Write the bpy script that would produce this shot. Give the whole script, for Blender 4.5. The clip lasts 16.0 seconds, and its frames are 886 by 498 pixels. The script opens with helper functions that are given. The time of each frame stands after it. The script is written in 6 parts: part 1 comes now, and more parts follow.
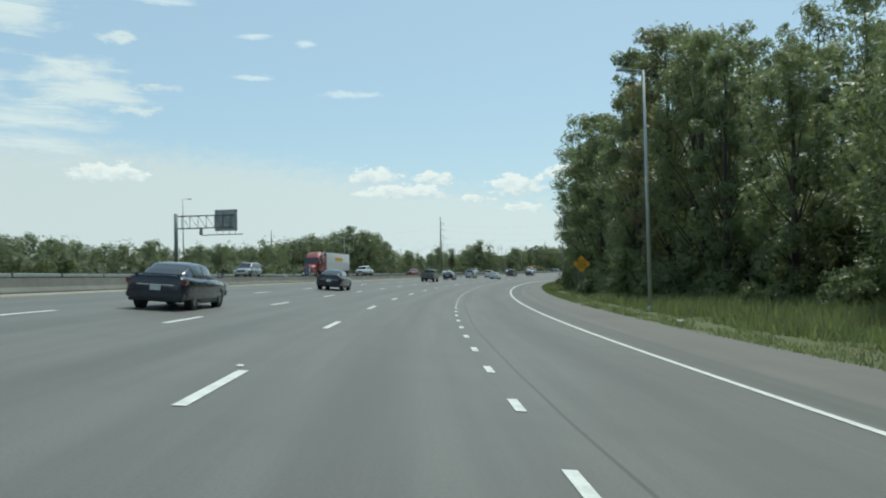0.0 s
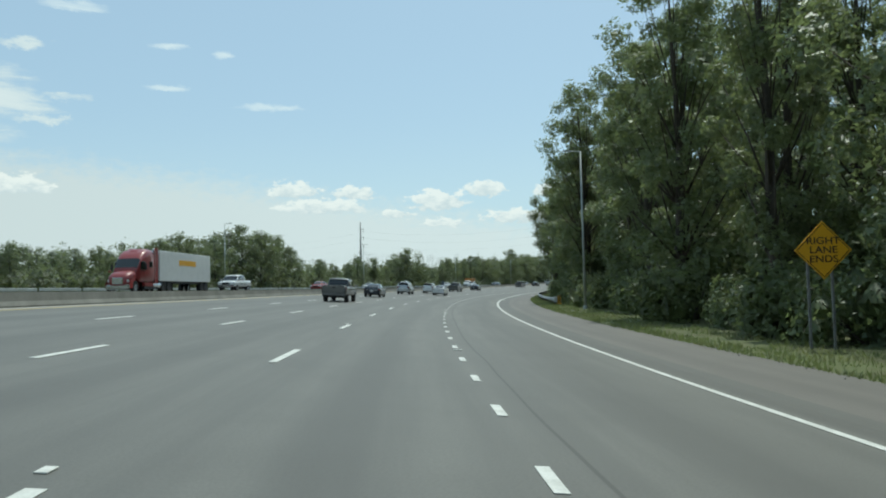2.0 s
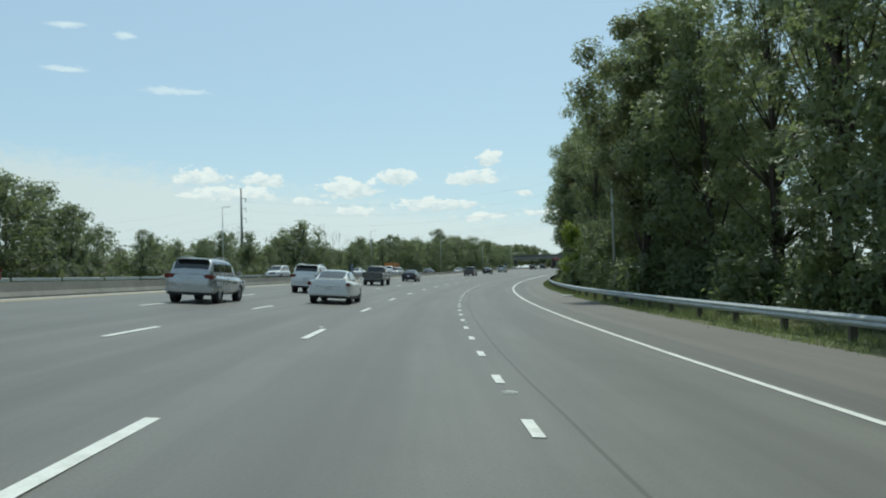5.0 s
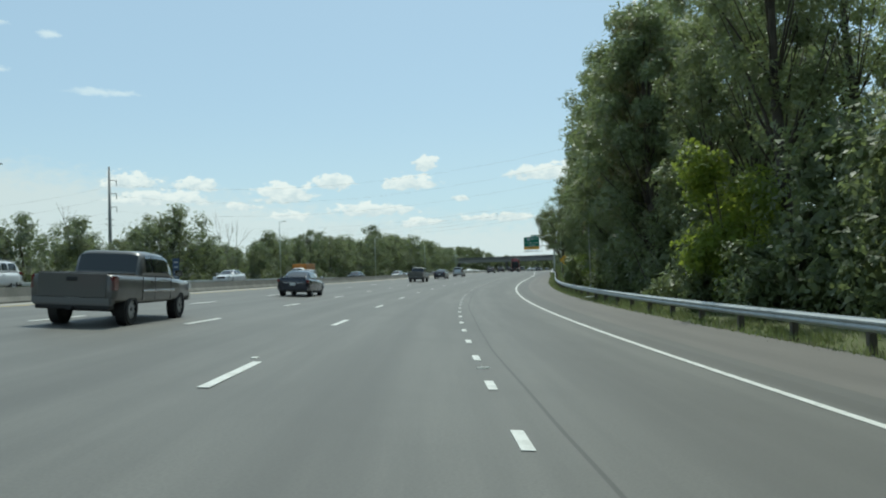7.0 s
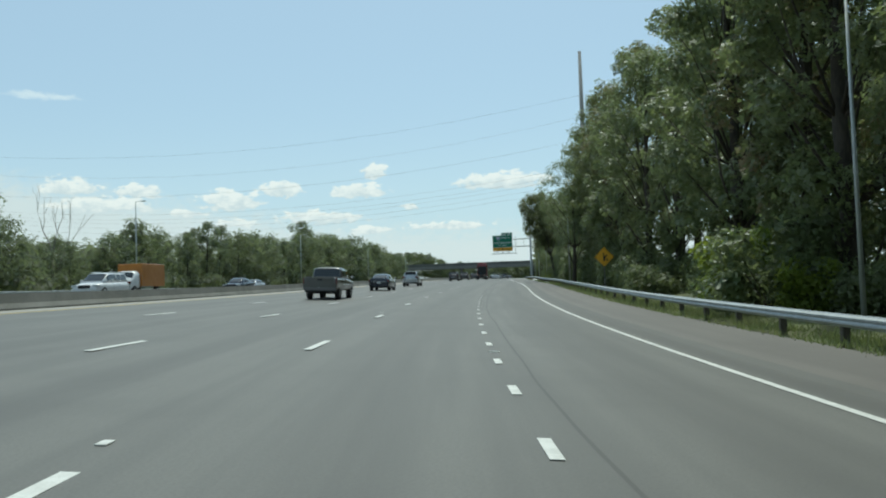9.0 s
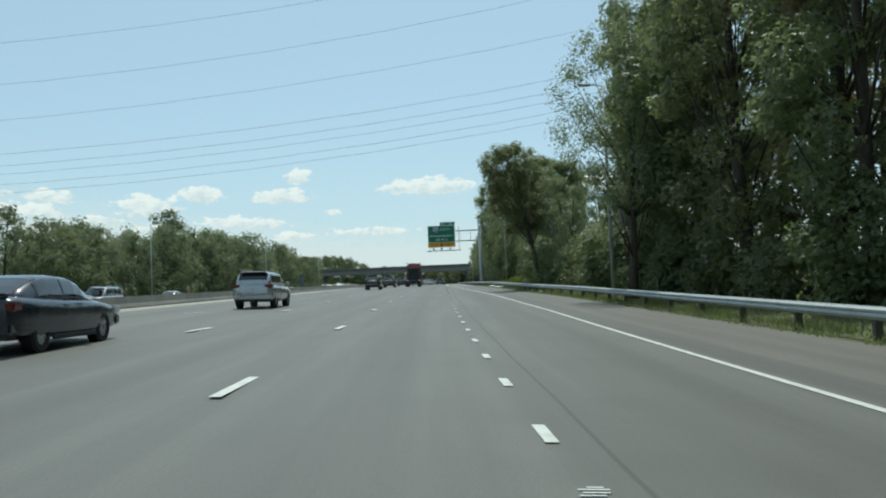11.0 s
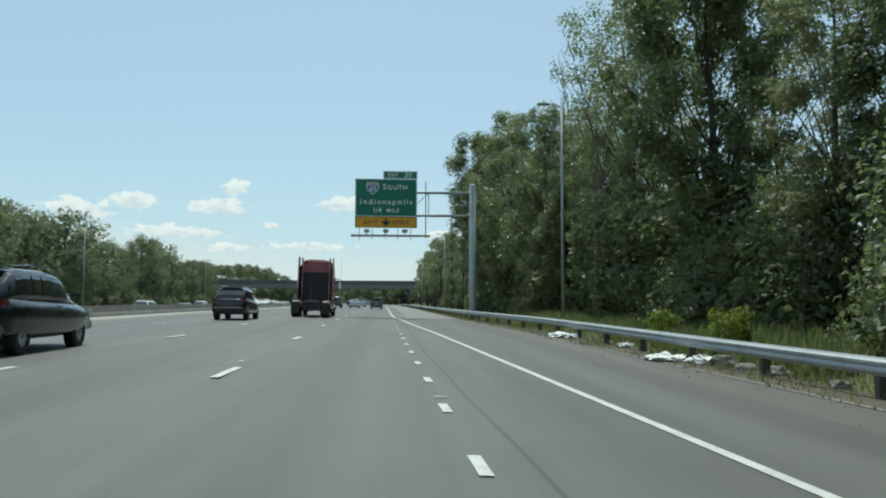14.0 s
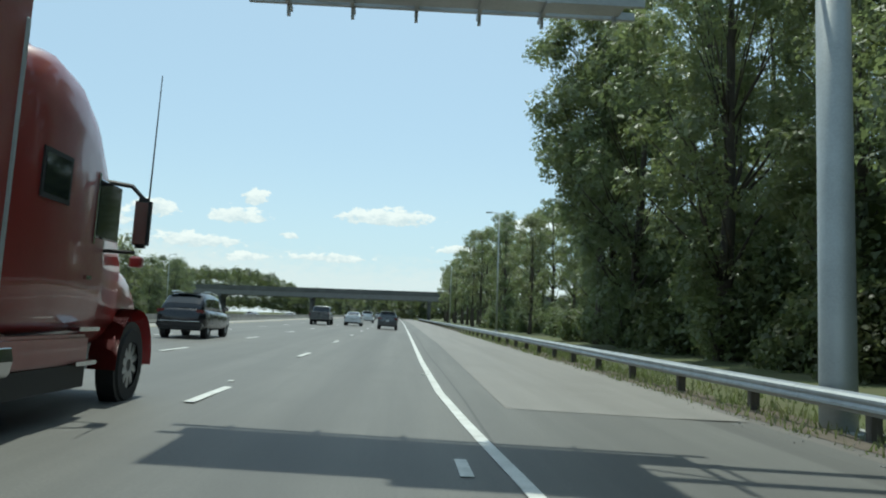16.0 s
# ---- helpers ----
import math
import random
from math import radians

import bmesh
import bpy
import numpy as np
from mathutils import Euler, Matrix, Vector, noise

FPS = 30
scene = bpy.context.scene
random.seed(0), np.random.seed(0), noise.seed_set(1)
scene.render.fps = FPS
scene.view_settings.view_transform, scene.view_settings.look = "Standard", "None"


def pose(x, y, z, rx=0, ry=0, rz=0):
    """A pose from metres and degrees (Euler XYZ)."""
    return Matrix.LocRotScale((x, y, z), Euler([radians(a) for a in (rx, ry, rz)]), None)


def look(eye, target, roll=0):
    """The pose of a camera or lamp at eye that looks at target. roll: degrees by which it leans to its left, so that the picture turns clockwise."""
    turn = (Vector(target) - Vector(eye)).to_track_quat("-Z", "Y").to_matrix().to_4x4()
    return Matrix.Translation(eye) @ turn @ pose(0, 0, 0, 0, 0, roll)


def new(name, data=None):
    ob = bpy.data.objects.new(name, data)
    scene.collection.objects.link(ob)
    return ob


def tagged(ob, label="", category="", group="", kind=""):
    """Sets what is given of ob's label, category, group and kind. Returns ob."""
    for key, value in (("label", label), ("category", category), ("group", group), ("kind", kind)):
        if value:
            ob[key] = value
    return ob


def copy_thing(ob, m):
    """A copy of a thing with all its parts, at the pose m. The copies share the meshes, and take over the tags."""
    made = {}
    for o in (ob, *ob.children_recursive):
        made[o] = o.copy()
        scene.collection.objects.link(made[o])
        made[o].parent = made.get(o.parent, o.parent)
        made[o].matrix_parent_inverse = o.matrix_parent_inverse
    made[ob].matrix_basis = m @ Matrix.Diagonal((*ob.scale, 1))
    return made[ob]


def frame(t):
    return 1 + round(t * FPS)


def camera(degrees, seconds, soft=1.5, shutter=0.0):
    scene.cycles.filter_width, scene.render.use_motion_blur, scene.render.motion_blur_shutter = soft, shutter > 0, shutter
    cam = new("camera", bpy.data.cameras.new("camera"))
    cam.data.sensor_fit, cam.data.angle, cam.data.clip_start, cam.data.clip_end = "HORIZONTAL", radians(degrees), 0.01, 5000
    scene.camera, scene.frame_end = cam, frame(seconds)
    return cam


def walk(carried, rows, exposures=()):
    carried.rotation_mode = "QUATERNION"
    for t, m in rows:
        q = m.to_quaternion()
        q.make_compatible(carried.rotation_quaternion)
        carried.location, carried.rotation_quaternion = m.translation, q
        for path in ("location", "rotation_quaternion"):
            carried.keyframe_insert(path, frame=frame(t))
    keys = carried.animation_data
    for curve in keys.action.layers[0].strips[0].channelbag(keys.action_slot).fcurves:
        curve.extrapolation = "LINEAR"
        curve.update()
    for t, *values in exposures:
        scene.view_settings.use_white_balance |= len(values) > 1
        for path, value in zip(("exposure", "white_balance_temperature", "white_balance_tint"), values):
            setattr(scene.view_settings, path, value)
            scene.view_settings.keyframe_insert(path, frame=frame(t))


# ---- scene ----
cam = camera(58.32, 16.0, 2.0)
# seconds, x, y, z, heading (degrees to the right of +y), pitch, roll
ROWS = [
    (0.0, 2.335, 0.756, 1.263, 3.18, 2.01, -1.24),
    (0.5, 2.655, 14.49, 1.266, 4.33, 2.29, -1.46),
    (1.0, 3.153, 27.335, 1.271, 5.66, 2.82, -1.5),
    (1.5, 4.031, 41.179, 1.281, 7.29, 3.11, -1.45),
    (2.0, 5.198, 55.05, 1.301, 8.96, 2.97, -1.36),
    (2.5, 6.726, 69.45, 1.33, 10.26, 2.89, -1.34),
    (3.0, 8.499, 83.247, 1.368, 11.3, 2.28, -1.65),
    (3.5, 10.536, 96.831, 1.414, 12.33, 1.94, -1.57),
    (4.0, 12.783, 110.124, 1.469, 13.21, 1.86, -1.48),
    (4.5, 15.448, 123.469, 1.524, 14.23, 1.92, -1.55),
    (5.0, 18.441, 136.873, 1.573, 15.25, 1.99, -1.62),
    (5.5, 21.754, 150.293, 1.615, 16.24, 2.05, -1.69),
    (6.0, 25.374, 163.687, 1.65, 17.21, 2.11, -1.76),
    (6.5, 29.283, 177.011, 1.683, 18.15, 2.18, -1.83),
    (7.0, 33.416, 190.279, 1.73, 19.83, 2.21, -1.91),
    (7.5, 37.815, 203.518, 1.79, 21.45, 2.0, -2.03),
    (8.0, 42.569, 216.758, 1.861, 22.53, 2.27, -1.68),
    (8.5, 47.253, 228.985, 1.945, 23.05, 2.76, -1.85),
    (9.0, 52.601, 242.051, 2.056, 23.54, 2.7, -1.94),
    (9.5, 58.187, 254.806, 2.186, 24.34, 2.8, -1.94),
    (10.0, 63.848, 267.265, 2.342, 26.07, 2.84, -2.12),
    (10.5, 69.647, 279.405, 2.515, 27.62, 2.87, -2.29),
    (11.0, 75.623, 291.413, 2.709, 28.99, 2.91, -2.47),
    (11.5, 81.825, 303.475, 2.924, 30.19, 2.95, -2.64),
    (12.0, 88.31, 315.776, 3.156, 31.23, 2.98, -2.82),
    (12.5, 95.217, 328.235, 3.38, 32.35, 3.37, -2.61),
    (13.0, 101.906, 340.257, 3.593, 32.92, 3.76, -2.16),
    (13.5, 108.234, 351.62, 3.791, 33.32, 4.04, -0.9),
    (14.0, 114.478, 362.86, 3.98, 33.53, 4.29, 0.08),
    (14.5, 120.695, 374.025, 4.158, 33.32, 4.86, 0.93),
    (15.0, 126.705, 384.846, 4.323, 33.07, 5.54, 1.68),
    (15.5, 133.082, 396.152, 4.482, 32.76, 5.65, 2.0),
    (16.0, 139.276, 407.141, 4.621, 32.24, 5.33, 1.88),
]


def aim(x, y, z, heading, pitch, roll):
    a, p = radians(heading), radians(pitch)
    way = Vector((math.sin(a) * math.cos(p), math.cos(a) * math.cos(p), math.sin(p)))
    return look((x, y, z), Vector((x, y, z)) + 10 * way, roll)


walk(cam, [(t, aim(*rest)) for t, *rest in ROWS], [(0.0, 0.0, 6250.0, -4.0), (14.0, 0.0, 6250.0, -4.0), (15.0, 0.05, 6250.0, -4.0), (16.0, 0.13, 6250.0, -4.0)])

# ---------------------------------------------------------------- light
SUN_HEADING, SUN_HEIGHT = 29.0, 65.0
world = bpy.data.worlds.new("sky")
scene.world = world
world.use_nodes = True


class Tree:
    """Short hand for a node tree."""

    def __init__(self, tree):
        self.tree = tree
        tree.nodes.clear()

    def put(self, kind):
        return self.tree.nodes.new(kind)

    def link(self, a, b):
        self.tree.links.new(a, b)

    def feed(self, socket, value):
        if isinstance(value, (int, float, tuple, list)):
            socket.default_value = value
        else:
            self.link(value, socket)

    def maths(self, op, a, b=0.0, c=0.0, clamp=False):
        node = self.put("ShaderNodeMath")
        node.operation, node.use_clamp = op, clamp
        for socket, value in zip(node.inputs, (a, b, c)):
            self.feed(socket, value)
        return node.outputs[0]

    def noise(self, vector, scale, detail=4.0, rough=0.55, distort=0.0):
        node = self.put("ShaderNodeTexNoise")
        if vector is not None:
            self.link(vector, node.inputs["Vector"])
        node.inputs["Scale"].default_value, node.inputs["Detail"].default_value = scale, detail
        node.inputs["Roughness"].default_value, node.inputs["Distortion"].default_value = rough, distort
        return node.outputs[0]

    def step(self, value, low, high, to_low=0.0, to_high=1.0):
        node = self.put("ShaderNodeMapRange")
        node.interpolation_type = "SMOOTHSTEP"
        self.feed(node.inputs[0], value)
        for socket, number in zip(node.inputs[1:5], (low, high, to_low, to_high)):
            socket.default_value = number
        return node.outputs[0]

    def mix(self, factor, a, b, blend="MIX"):
        node = self.put("ShaderNodeMix")
        node.data_type, node.blend_type = "RGBA", blend
        self.feed(node.inputs[0], factor)
        self.feed(node.inputs[6], a if not isinstance(a, tuple) else (*a[:3], 1))
        self.feed(node.inputs[7], b if not isinstance(b, tuple) else (*b[:3], 1))
        return node.outputs[2]


# cumulus with flat grey bases along the skyline: heading, height, half width, half height, all in degrees
CUMULUS = [(-1.6, 7.2, 2.0, 0.95), (2.6, 7.0, 1.9, 0.75), (0.4, 6.0, 4.0, 0.8), (8.8, 6.3, 2.5, 1.15), (12.1, 7.1, 1.7, 0.85), (18.7, 8.3, 1.1, 0.75), (17.7, 6.9, 2.5, 0.85), (9.0, 4.8, 2.0, 0.5),
           (14.9, 5.1, 3.6, 0.7), (5.6, 5.5, 1.6, 0.5), (21.3, 5.8, 0.8, 0.32), (28.0, 7.3, 4.2, 0.95), (18.2, 4.2, 2.1, 0.4), (-19.7, 7.2, 3.0, 1.0), (24.0, 4.3, 3.5, 0.45), (33.5, 5.2, 2.2, 0.45),
           (40.0, 7.0, 4.0, 1.0), (52.0, 6.5, 4.5, 1.1), (-58.0, 9.0, 6.0, 2.2), (-75.0, 8.0, 7.0, 2.4)]
# thin wisps, and the ragged bank to the north-west
WISPS = [(-3.3, 13.05, 2.6, 0.30), (-6.4, 16.5, 0.9, 0.34), (-9.9, 16.8, 1.5, 0.22), (-10.3, 14.1, 1.6, 0.22), (-15.8, 18.8, 2.4, 0.42)]
BANKS = [(-24.8, 17.4, 3.2, 1.7), (-18.9, 16.2, 1.6, 0.5), (-21.3, 13.0, 4.2, 1.9), (-17.0, 13.1, 1.9, 0.35), (-18.0, 11.6, 1.7, 0.35), (-24.0, 10.0, 5.0, 2.2), (-31.0, 13.0, 6.0, 5.0), (-44.0, 16.0, 9.0, 6.0)]
w = Tree(world.node_tree)
sky = w.put("ShaderNodeTexSky")
sky.sky_type, sky.sun_disc = "NISHITA", False
sky.sun_elevation, sky.sun_rotation = radians(SUN_HEIGHT), radians(SUN_HEADING)
sky.altitude, sky.air_density, sky.dust_density, sky.ozone_density = 100.0, 1.0, 1.6, 1.0
way = w.put("ShaderNodeTexCoord").outputs["Generated"]
split = w.put("ShaderNodeSeparateXYZ")
w.link(way, split.inputs[0])
east = w.maths("MULTIPLY", w.maths("ARCTAN2", split.outputs[0], split.outputs[1]), 57.2958)
high = w.maths("MULTIPLY", w.maths("ARCSINE", split.outputs[2]), 57.2958)
spread = w.put("ShaderNodeCombineXYZ")
w.link(east, spread.inputs[0])
w.link(w.maths("MULTIPLY", high, 1.7), spread.inputs[1])
billow = w.noise(spread.outputs[0], 1.1, 8.0, 0.62)
shifted = w.put("ShaderNodeVectorMath")
shifted.operation = "ADD"
shifted.inputs[1].default_value = (37.0, 11.0, 5.0)
w.link(spread.outputs[0], shifted.inputs[0])
streaked = w.put("ShaderNodeMapping")
streaked.inputs["Scale"].default_value = (0.28, 1.0, 1.0)
w.link(spread.outputs[0], streaked.inputs[0])
streak = w.noise(streaked.outputs[0], 0.55, 8.0, 0.64, 0.6)
true_high = high
warp = w.maths("SUBTRACT", w.noise(shifted.outputs[0], 0.8, 6.0, 0.6), 0.5)
warp_up = w.maths("SUBTRACT", w.noise(spread.outputs[0], 0.95, 6.0, 0.6), 0.5)


def cloud_body(clouds, sideways, upwards, flat):
    """The density of a group of clouds, and how high in its cloud a point lies."""
    a_now = w.maths("ADD", east, w.maths("MULTIPLY", warp, sideways))
    e_now = w.maths("ADD", high, w.maths("MULTIPLY", warp_up, upwards))
    dense, lift = None, None
    for a, e, wide, tall in clouds:
        u = w.maths("MULTIPLY", w.maths("SUBTRACT", a_now, a), 1.0 / wide)
        v = w.maths("MULTIPLY", w.maths("SUBTRACT", e_now, e), 1.0 / tall)
        v_flat = w.maths("MAXIMUM", v, w.maths("MULTIPLY", v, -flat))
        near = w.maths("SUBTRACT", 1.0, w.maths("ADD", w.maths("MULTIPLY", u, u), w.maths("MULTIPLY", v_flat, v_flat)))
        if dense is None:
            dense, lift = near, v
        else:
            inside = w.maths("GREATER_THAN", near, dense)
            lift = w.maths("ADD", w.maths("MULTIPLY", inside, v), w.maths("MULTIPLY", w.maths("SUBTRACT", 1.0, inside), lift))
            dense = w.maths("MAXIMUM", dense, near)
    return w.maths("MAXIMUM", dense, -1.6), lift


puff, puff_lift = cloud_body(CUMULUS, 2.0, 1.1, 1.9)
puff = w.maths("ADD", puff, w.maths("MULTIPLY", w.maths("SUBTRACT", billow, 0.5), 2.6))
puff_cover = w.step(puff, 0.12, 0.55)
puff_light = w.step(w.maths("ADD", puff_lift, w.maths("MULTIPLY", w.maths("SUBTRACT", billow, 0.5), 3.2)), -0.7, 0.7)
puff_white = w.mix(puff_light, (5.5, 6.05, 6.45), (7.7, 7.75, 7.7))
wisp, _ = cloud_body(WISPS, 1.2, 0.7, 1.0)
wisp_cover = w.step(w.maths("ADD", wisp, w.maths("MULTIPLY", w.maths("SUBTRACT", streak, 0.5), 3.2)), 0.0, 1.5, 0.0, 0.75)
ragged, _ = cloud_body(BANKS, 2.4, 1.4, 1.0)
ragged = w.maths("ADD", ragged, w.maths("MULTIPLY", w.maths("SUBTRACT", streak, 0.5), 4.2))
ragged_cover = w.step(ragged, -0.15, 1.1, 0.0, 0.95)
ragged_white = w.mix(w.step(ragged, 0.2, 2.2), (5.9, 6.5, 6.9), (6.9, 7.2, 7.35))
haze = w.step(w.maths("MULTIPLY", w.maths("ARCSINE", split.outputs[2]), 57.2958), -2.0, 13.0, 0.62, 0.0)
clear = w.mix(haze, w.mix(0.45, sky.outputs[0], (4.8, 6.3, 7.6)), (5.2, 6.55, 7.6))
# a smooth pale bank lies low under the cumulus, higher towards the west
bank = w.step(w.maths("SUBTRACT", w.maths("ADD", w.step(east, -24.0, 28.0, 9.8, 4.6), w.maths("MULTIPLY", w.maths("SUBTRACT", billow, 0.5), 3.4)), true_high), -0.5, 2.2, 0.0, 0.88)
clear = w.mix(bank, clear, w.mix(w.step(east, -26.0, 16.0), (5.75, 6.1, 6.25), (6.25, 6.65, 6.85)))
total = w.mix(ragged_cover, clear, ragged_white)
total = w.mix(wisp_cover, total, (7.0, 7.5, 7.8))
total = w.mix(w.maths("MULTIPLY", puff_cover, 0.92), total, puff_white)
back = w.put("ShaderNodeBackground")
w.link(total, back.inputs[0])
back.inputs[1].default_value = 0.115
w.link(back.outputs[0], w.put("ShaderNodeOutputWorld").inputs[0])

sun_data = bpy.data.lights.new("sun", "SUN")
sun_data.energy, sun_data.angle, sun_data.color = 3.3, radians(0.55), (1.0, 0.96, 0.89)
sun = new("sun", sun_data)
sh, se = radians(SUN_HEADING), radians(SUN_HEIGHT)
sun.matrix_world = look(Vector((math.sin(sh) * math.cos(se), math.cos(sh) * math.cos(se), math.sin(se))) * 400, (0, 0, 0))


# ---------------------------------------------------------------- materials
def material(name, colour, rough=0.7, metal=0.0, second=None, scale=3.0, fine=40.0, amount=0.5, bump=0.2, blotch=0.0, blotch_scale=0.15, per_object=0.0,
             coat=0.0, stretch=None):
    m = bpy.data.materials.new(name)
    m.use_nodes = True
    t = Tree(m.node_tree)
    out, bsdf = t.put("ShaderNodeOutputMaterial"), t.put("ShaderNodeBsdfPrincipled")
    t.link(bsdf.outputs[0], out.inputs[0])
    place = t.put("ShaderNodeTexCoord").outputs["Object"]
    if stretch:
        mapping = t.put("ShaderNodeMapping")
        mapping.inputs["Scale"].default_value = stretch
        t.link(place, mapping.inputs[0])
        place = mapping.outputs[0]
    second = second or tuple(c * 0.6 for c in colour)
    grain, wide = t.noise(place, fine, 3.0), t.noise(place, scale, 5.0, 0.6)
    both = t.maths("ADD", t.maths("MULTIPLY", wide, 0.65), t.maths("MULTIPLY", grain, 0.35))
    shade = t.mix(t.maths("MULTIPLY", t.step(both, 0.38, 0.66), amount), tuple(colour), tuple(second))
    if blotch:
        big = t.noise(place, blotch_scale, 4.0, 0.6)
        shade = t.mix(t.maths("MULTIPLY", t.step(big, 0.45, 0.7), blotch), shade, tuple(c * 0.62 for c in colour))
    if per_object:
        chance = t.put("ShaderNodeObjectInfo").outputs["Random"]
        shade = t.mix(t.maths("MULTIPLY", chance, per_object), shade, tuple(c * 0.4 for c in colour))
    t.link(shade, bsdf.inputs["Base Color"])
    t.feed(bsdf.inputs["Roughness"], t.step(both, 0.3, 0.75, max(rough - 0.08, 0.02), min(rough + 0.1, 1.0)))
    bsdf.inputs["Metallic"].default_value = metal
    if coat:
        bsdf.inputs["Coat Weight"].default_value, bsdf.inputs["Coat Roughness"].default_value = coat, 0.06
    if bump:
        b = t.put("ShaderNodeBump")
        b.inputs["Strength"].default_value, b.inputs["Distance"].default_value = bump, 0.02
        t.link(both, b.inputs["Height"])
        t.link(b.outputs[0], bsdf.inputs["Normal"])
    return m


def leaf_material(name, dark, light, dry=None, shine=0.5, vary=0.6, thin=0.45, leaflet=8.5, gaps=0.56, autumn=0.6, gloss=1.0, lit=(0.28, 0.34, 0.13)):
    """Sprays of small leaves: every blade of the mesh is cut into leaflets, some duller, some brighter."""
    m = bpy.data.materials.new(name)
    m.use_nodes = True
    t = Tree(m.node_tree)
    out = t.put("ShaderNodeOutputMaterial")
    chance = t.put("ShaderNodeNewGeometry").outputs["Random Per Island"]
    place = t.put("ShaderNodeTexCoord").outputs["Object"]
    patch = t.noise(place, 0.35, 3.0)
    tone = t.mix(t.maths("ADD", t.maths("MULTIPLY", chance, vary), t.step(patch, 0.4, 0.65, 0.0, 0.4)), tuple(dark), tuple(light))
    own = t.put("ShaderNodeObjectInfo").outputs["Random"]
    tone = t.mix(t.maths("MULTIPLY", own, 0.45), tone, tuple(c * k for c, k in zip(dark, (1.5, 1.15, 0.7))))
    tone = t.mix(t.step(own, 0.72, 1.0, 0.0, autumn), tone, (0.13, 0.115, 0.055))
    if dry:
        tone = t.mix(t.step(patch, 0.5, 0.62), tone, tuple(dry))
    bsdf, through_leaf, blend = t.put("ShaderNodeBsdfPrincipled"), t.put("ShaderNodeBsdfTranslucent"), t.put("ShaderNodeMixShader")
    t.link(tone, bsdf.inputs["Base Color"])
    bsdf.inputs["Roughness"].default_value, bsdf.inputs["Specular IOR Level"].default_value = shine, gloss
    glow = t.mix(0.7, tone, tuple(lit))
    t.link(glow, through_leaf.inputs[0])
    blend.inputs[0].default_value = thin
    t.link(bsdf.outputs[0], blend.inputs[1])
    t.link(through_leaf.outputs[0], blend.inputs[2])
    surface = blend.outputs[0]
    if leaflet:
        cell = t.put("ShaderNodeTexVoronoi")
        t.link(place, cell.inputs["Vector"])
        cell.inputs["Scale"].default_value = leaflet
        cut = t.put("ShaderNodeMixShader")
        t.link(t.maths("GREATER_THAN", cell.outputs["Distance"], gaps), cut.inputs[0])
        t.link(surface, cut.inputs[1])
        t.link(t.put("ShaderNodeBsdfTransparent").outputs[0], cut.inputs[2])
        surface = cut.outputs[0]
    t.link(surface, out.inputs[0])
    return m


def plain(name, colour, rough=0.5, metal=0.0, glass=0.0, coat=0.0, glow=0.0):
    m = bpy.data.materials.new(name)
    m.use_nodes = True
    bsdf = m.node_tree.nodes["Principled BSDF"]
    bsdf.inputs["Base Color"].default_value = (*colour, 1)
    bsdf.inputs["Roughness"].default_value, bsdf.inputs["Metallic"].default_value = rough, metal
    bsdf.inputs["Transmission Weight"].default_value = glass
    bsdf.inputs["Coat Weight"].default_value = coat
    if glow:
        bsdf.inputs["Emission Color"].default_value, bsdf.inputs["Emission Strength"].default_value = (*colour, 1), glow
    return m


def road_material(name, colour, second, bands):
    """Worn pavement. Its UV holds metres across (u) and along (v) the road; bands: centre, half width, depth and sharpness of the long stains."""
    m = bpy.data.materials.new(name)
    m.use_nodes = True
    t = Tree(m.node_tree)
    out, bsdf = t.put("ShaderNodeOutputMaterial"), t.put("ShaderNodeBsdfPrincipled")
    t.link(bsdf.outputs[0], out.inputs[0])
    metres = t.put("ShaderNodeUVMap")
    metres.uv_map = "metres"
    uv = metres.outputs[0]
    parts = t.put("ShaderNodeSeparateXYZ")
    t.link(uv, parts.inputs[0])
    across = t.maths("ADD", parts.outputs[0], t.maths("MULTIPLY", t.maths("SUBTRACT", t.noise(uv, 0.06, 2.0), 0.5), 0.4))
    long_map = t.put("ShaderNodeMapping")
    long_map.inputs["Scale"].default_value = (1.0, 0.04, 1.0)
    t.link(uv, long_map.inputs[0])
    streak, grain, wide = t.noise(long_map.outputs[0], 1.3, 5.0, 0.6), t.noise(uv, 30.0, 3.0, 0.7), t.noise(uv, 0.35, 5.0, 0.6)
    tone = t.mix(t.step(streak, 0.35, 0.68), tuple(colour), tuple(second))
    tone = t.mix(t.maths("MULTIPLY", t.step(wide, 0.45, 0.7), 0.28), tone, tuple(c * 0.72 for c in colour))
    tone = t.mix(t.maths("MULTIPLY", t.step(grain, 0.42, 0.62), 0.35), tone, tuple(c * 0.6 for c in colour))
    for centre, half, depth, sharp in bands:
        off = t.maths("ABSOLUTE", t.maths("SUBTRACT", across, centre))
        tone = t.mix(t.maths("MULTIPLY", t.step(off, half, half * sharp), depth), tone, tuple(c * 0.5 for c in colour))
    t.link(tone, bsdf.inputs["Base Color"])
    bsdf.inputs["Roughness"].default_value = 0.64
    b = t.put("ShaderNodeBump")
    b.inputs["Strength"].default_value, b.inputs["Distance"].default_value = 0.35, 0.006
    t.link(grain, b.inputs["Height"])
    t.link(b.outputs[0], bsdf.inputs["Normal"])
    return m


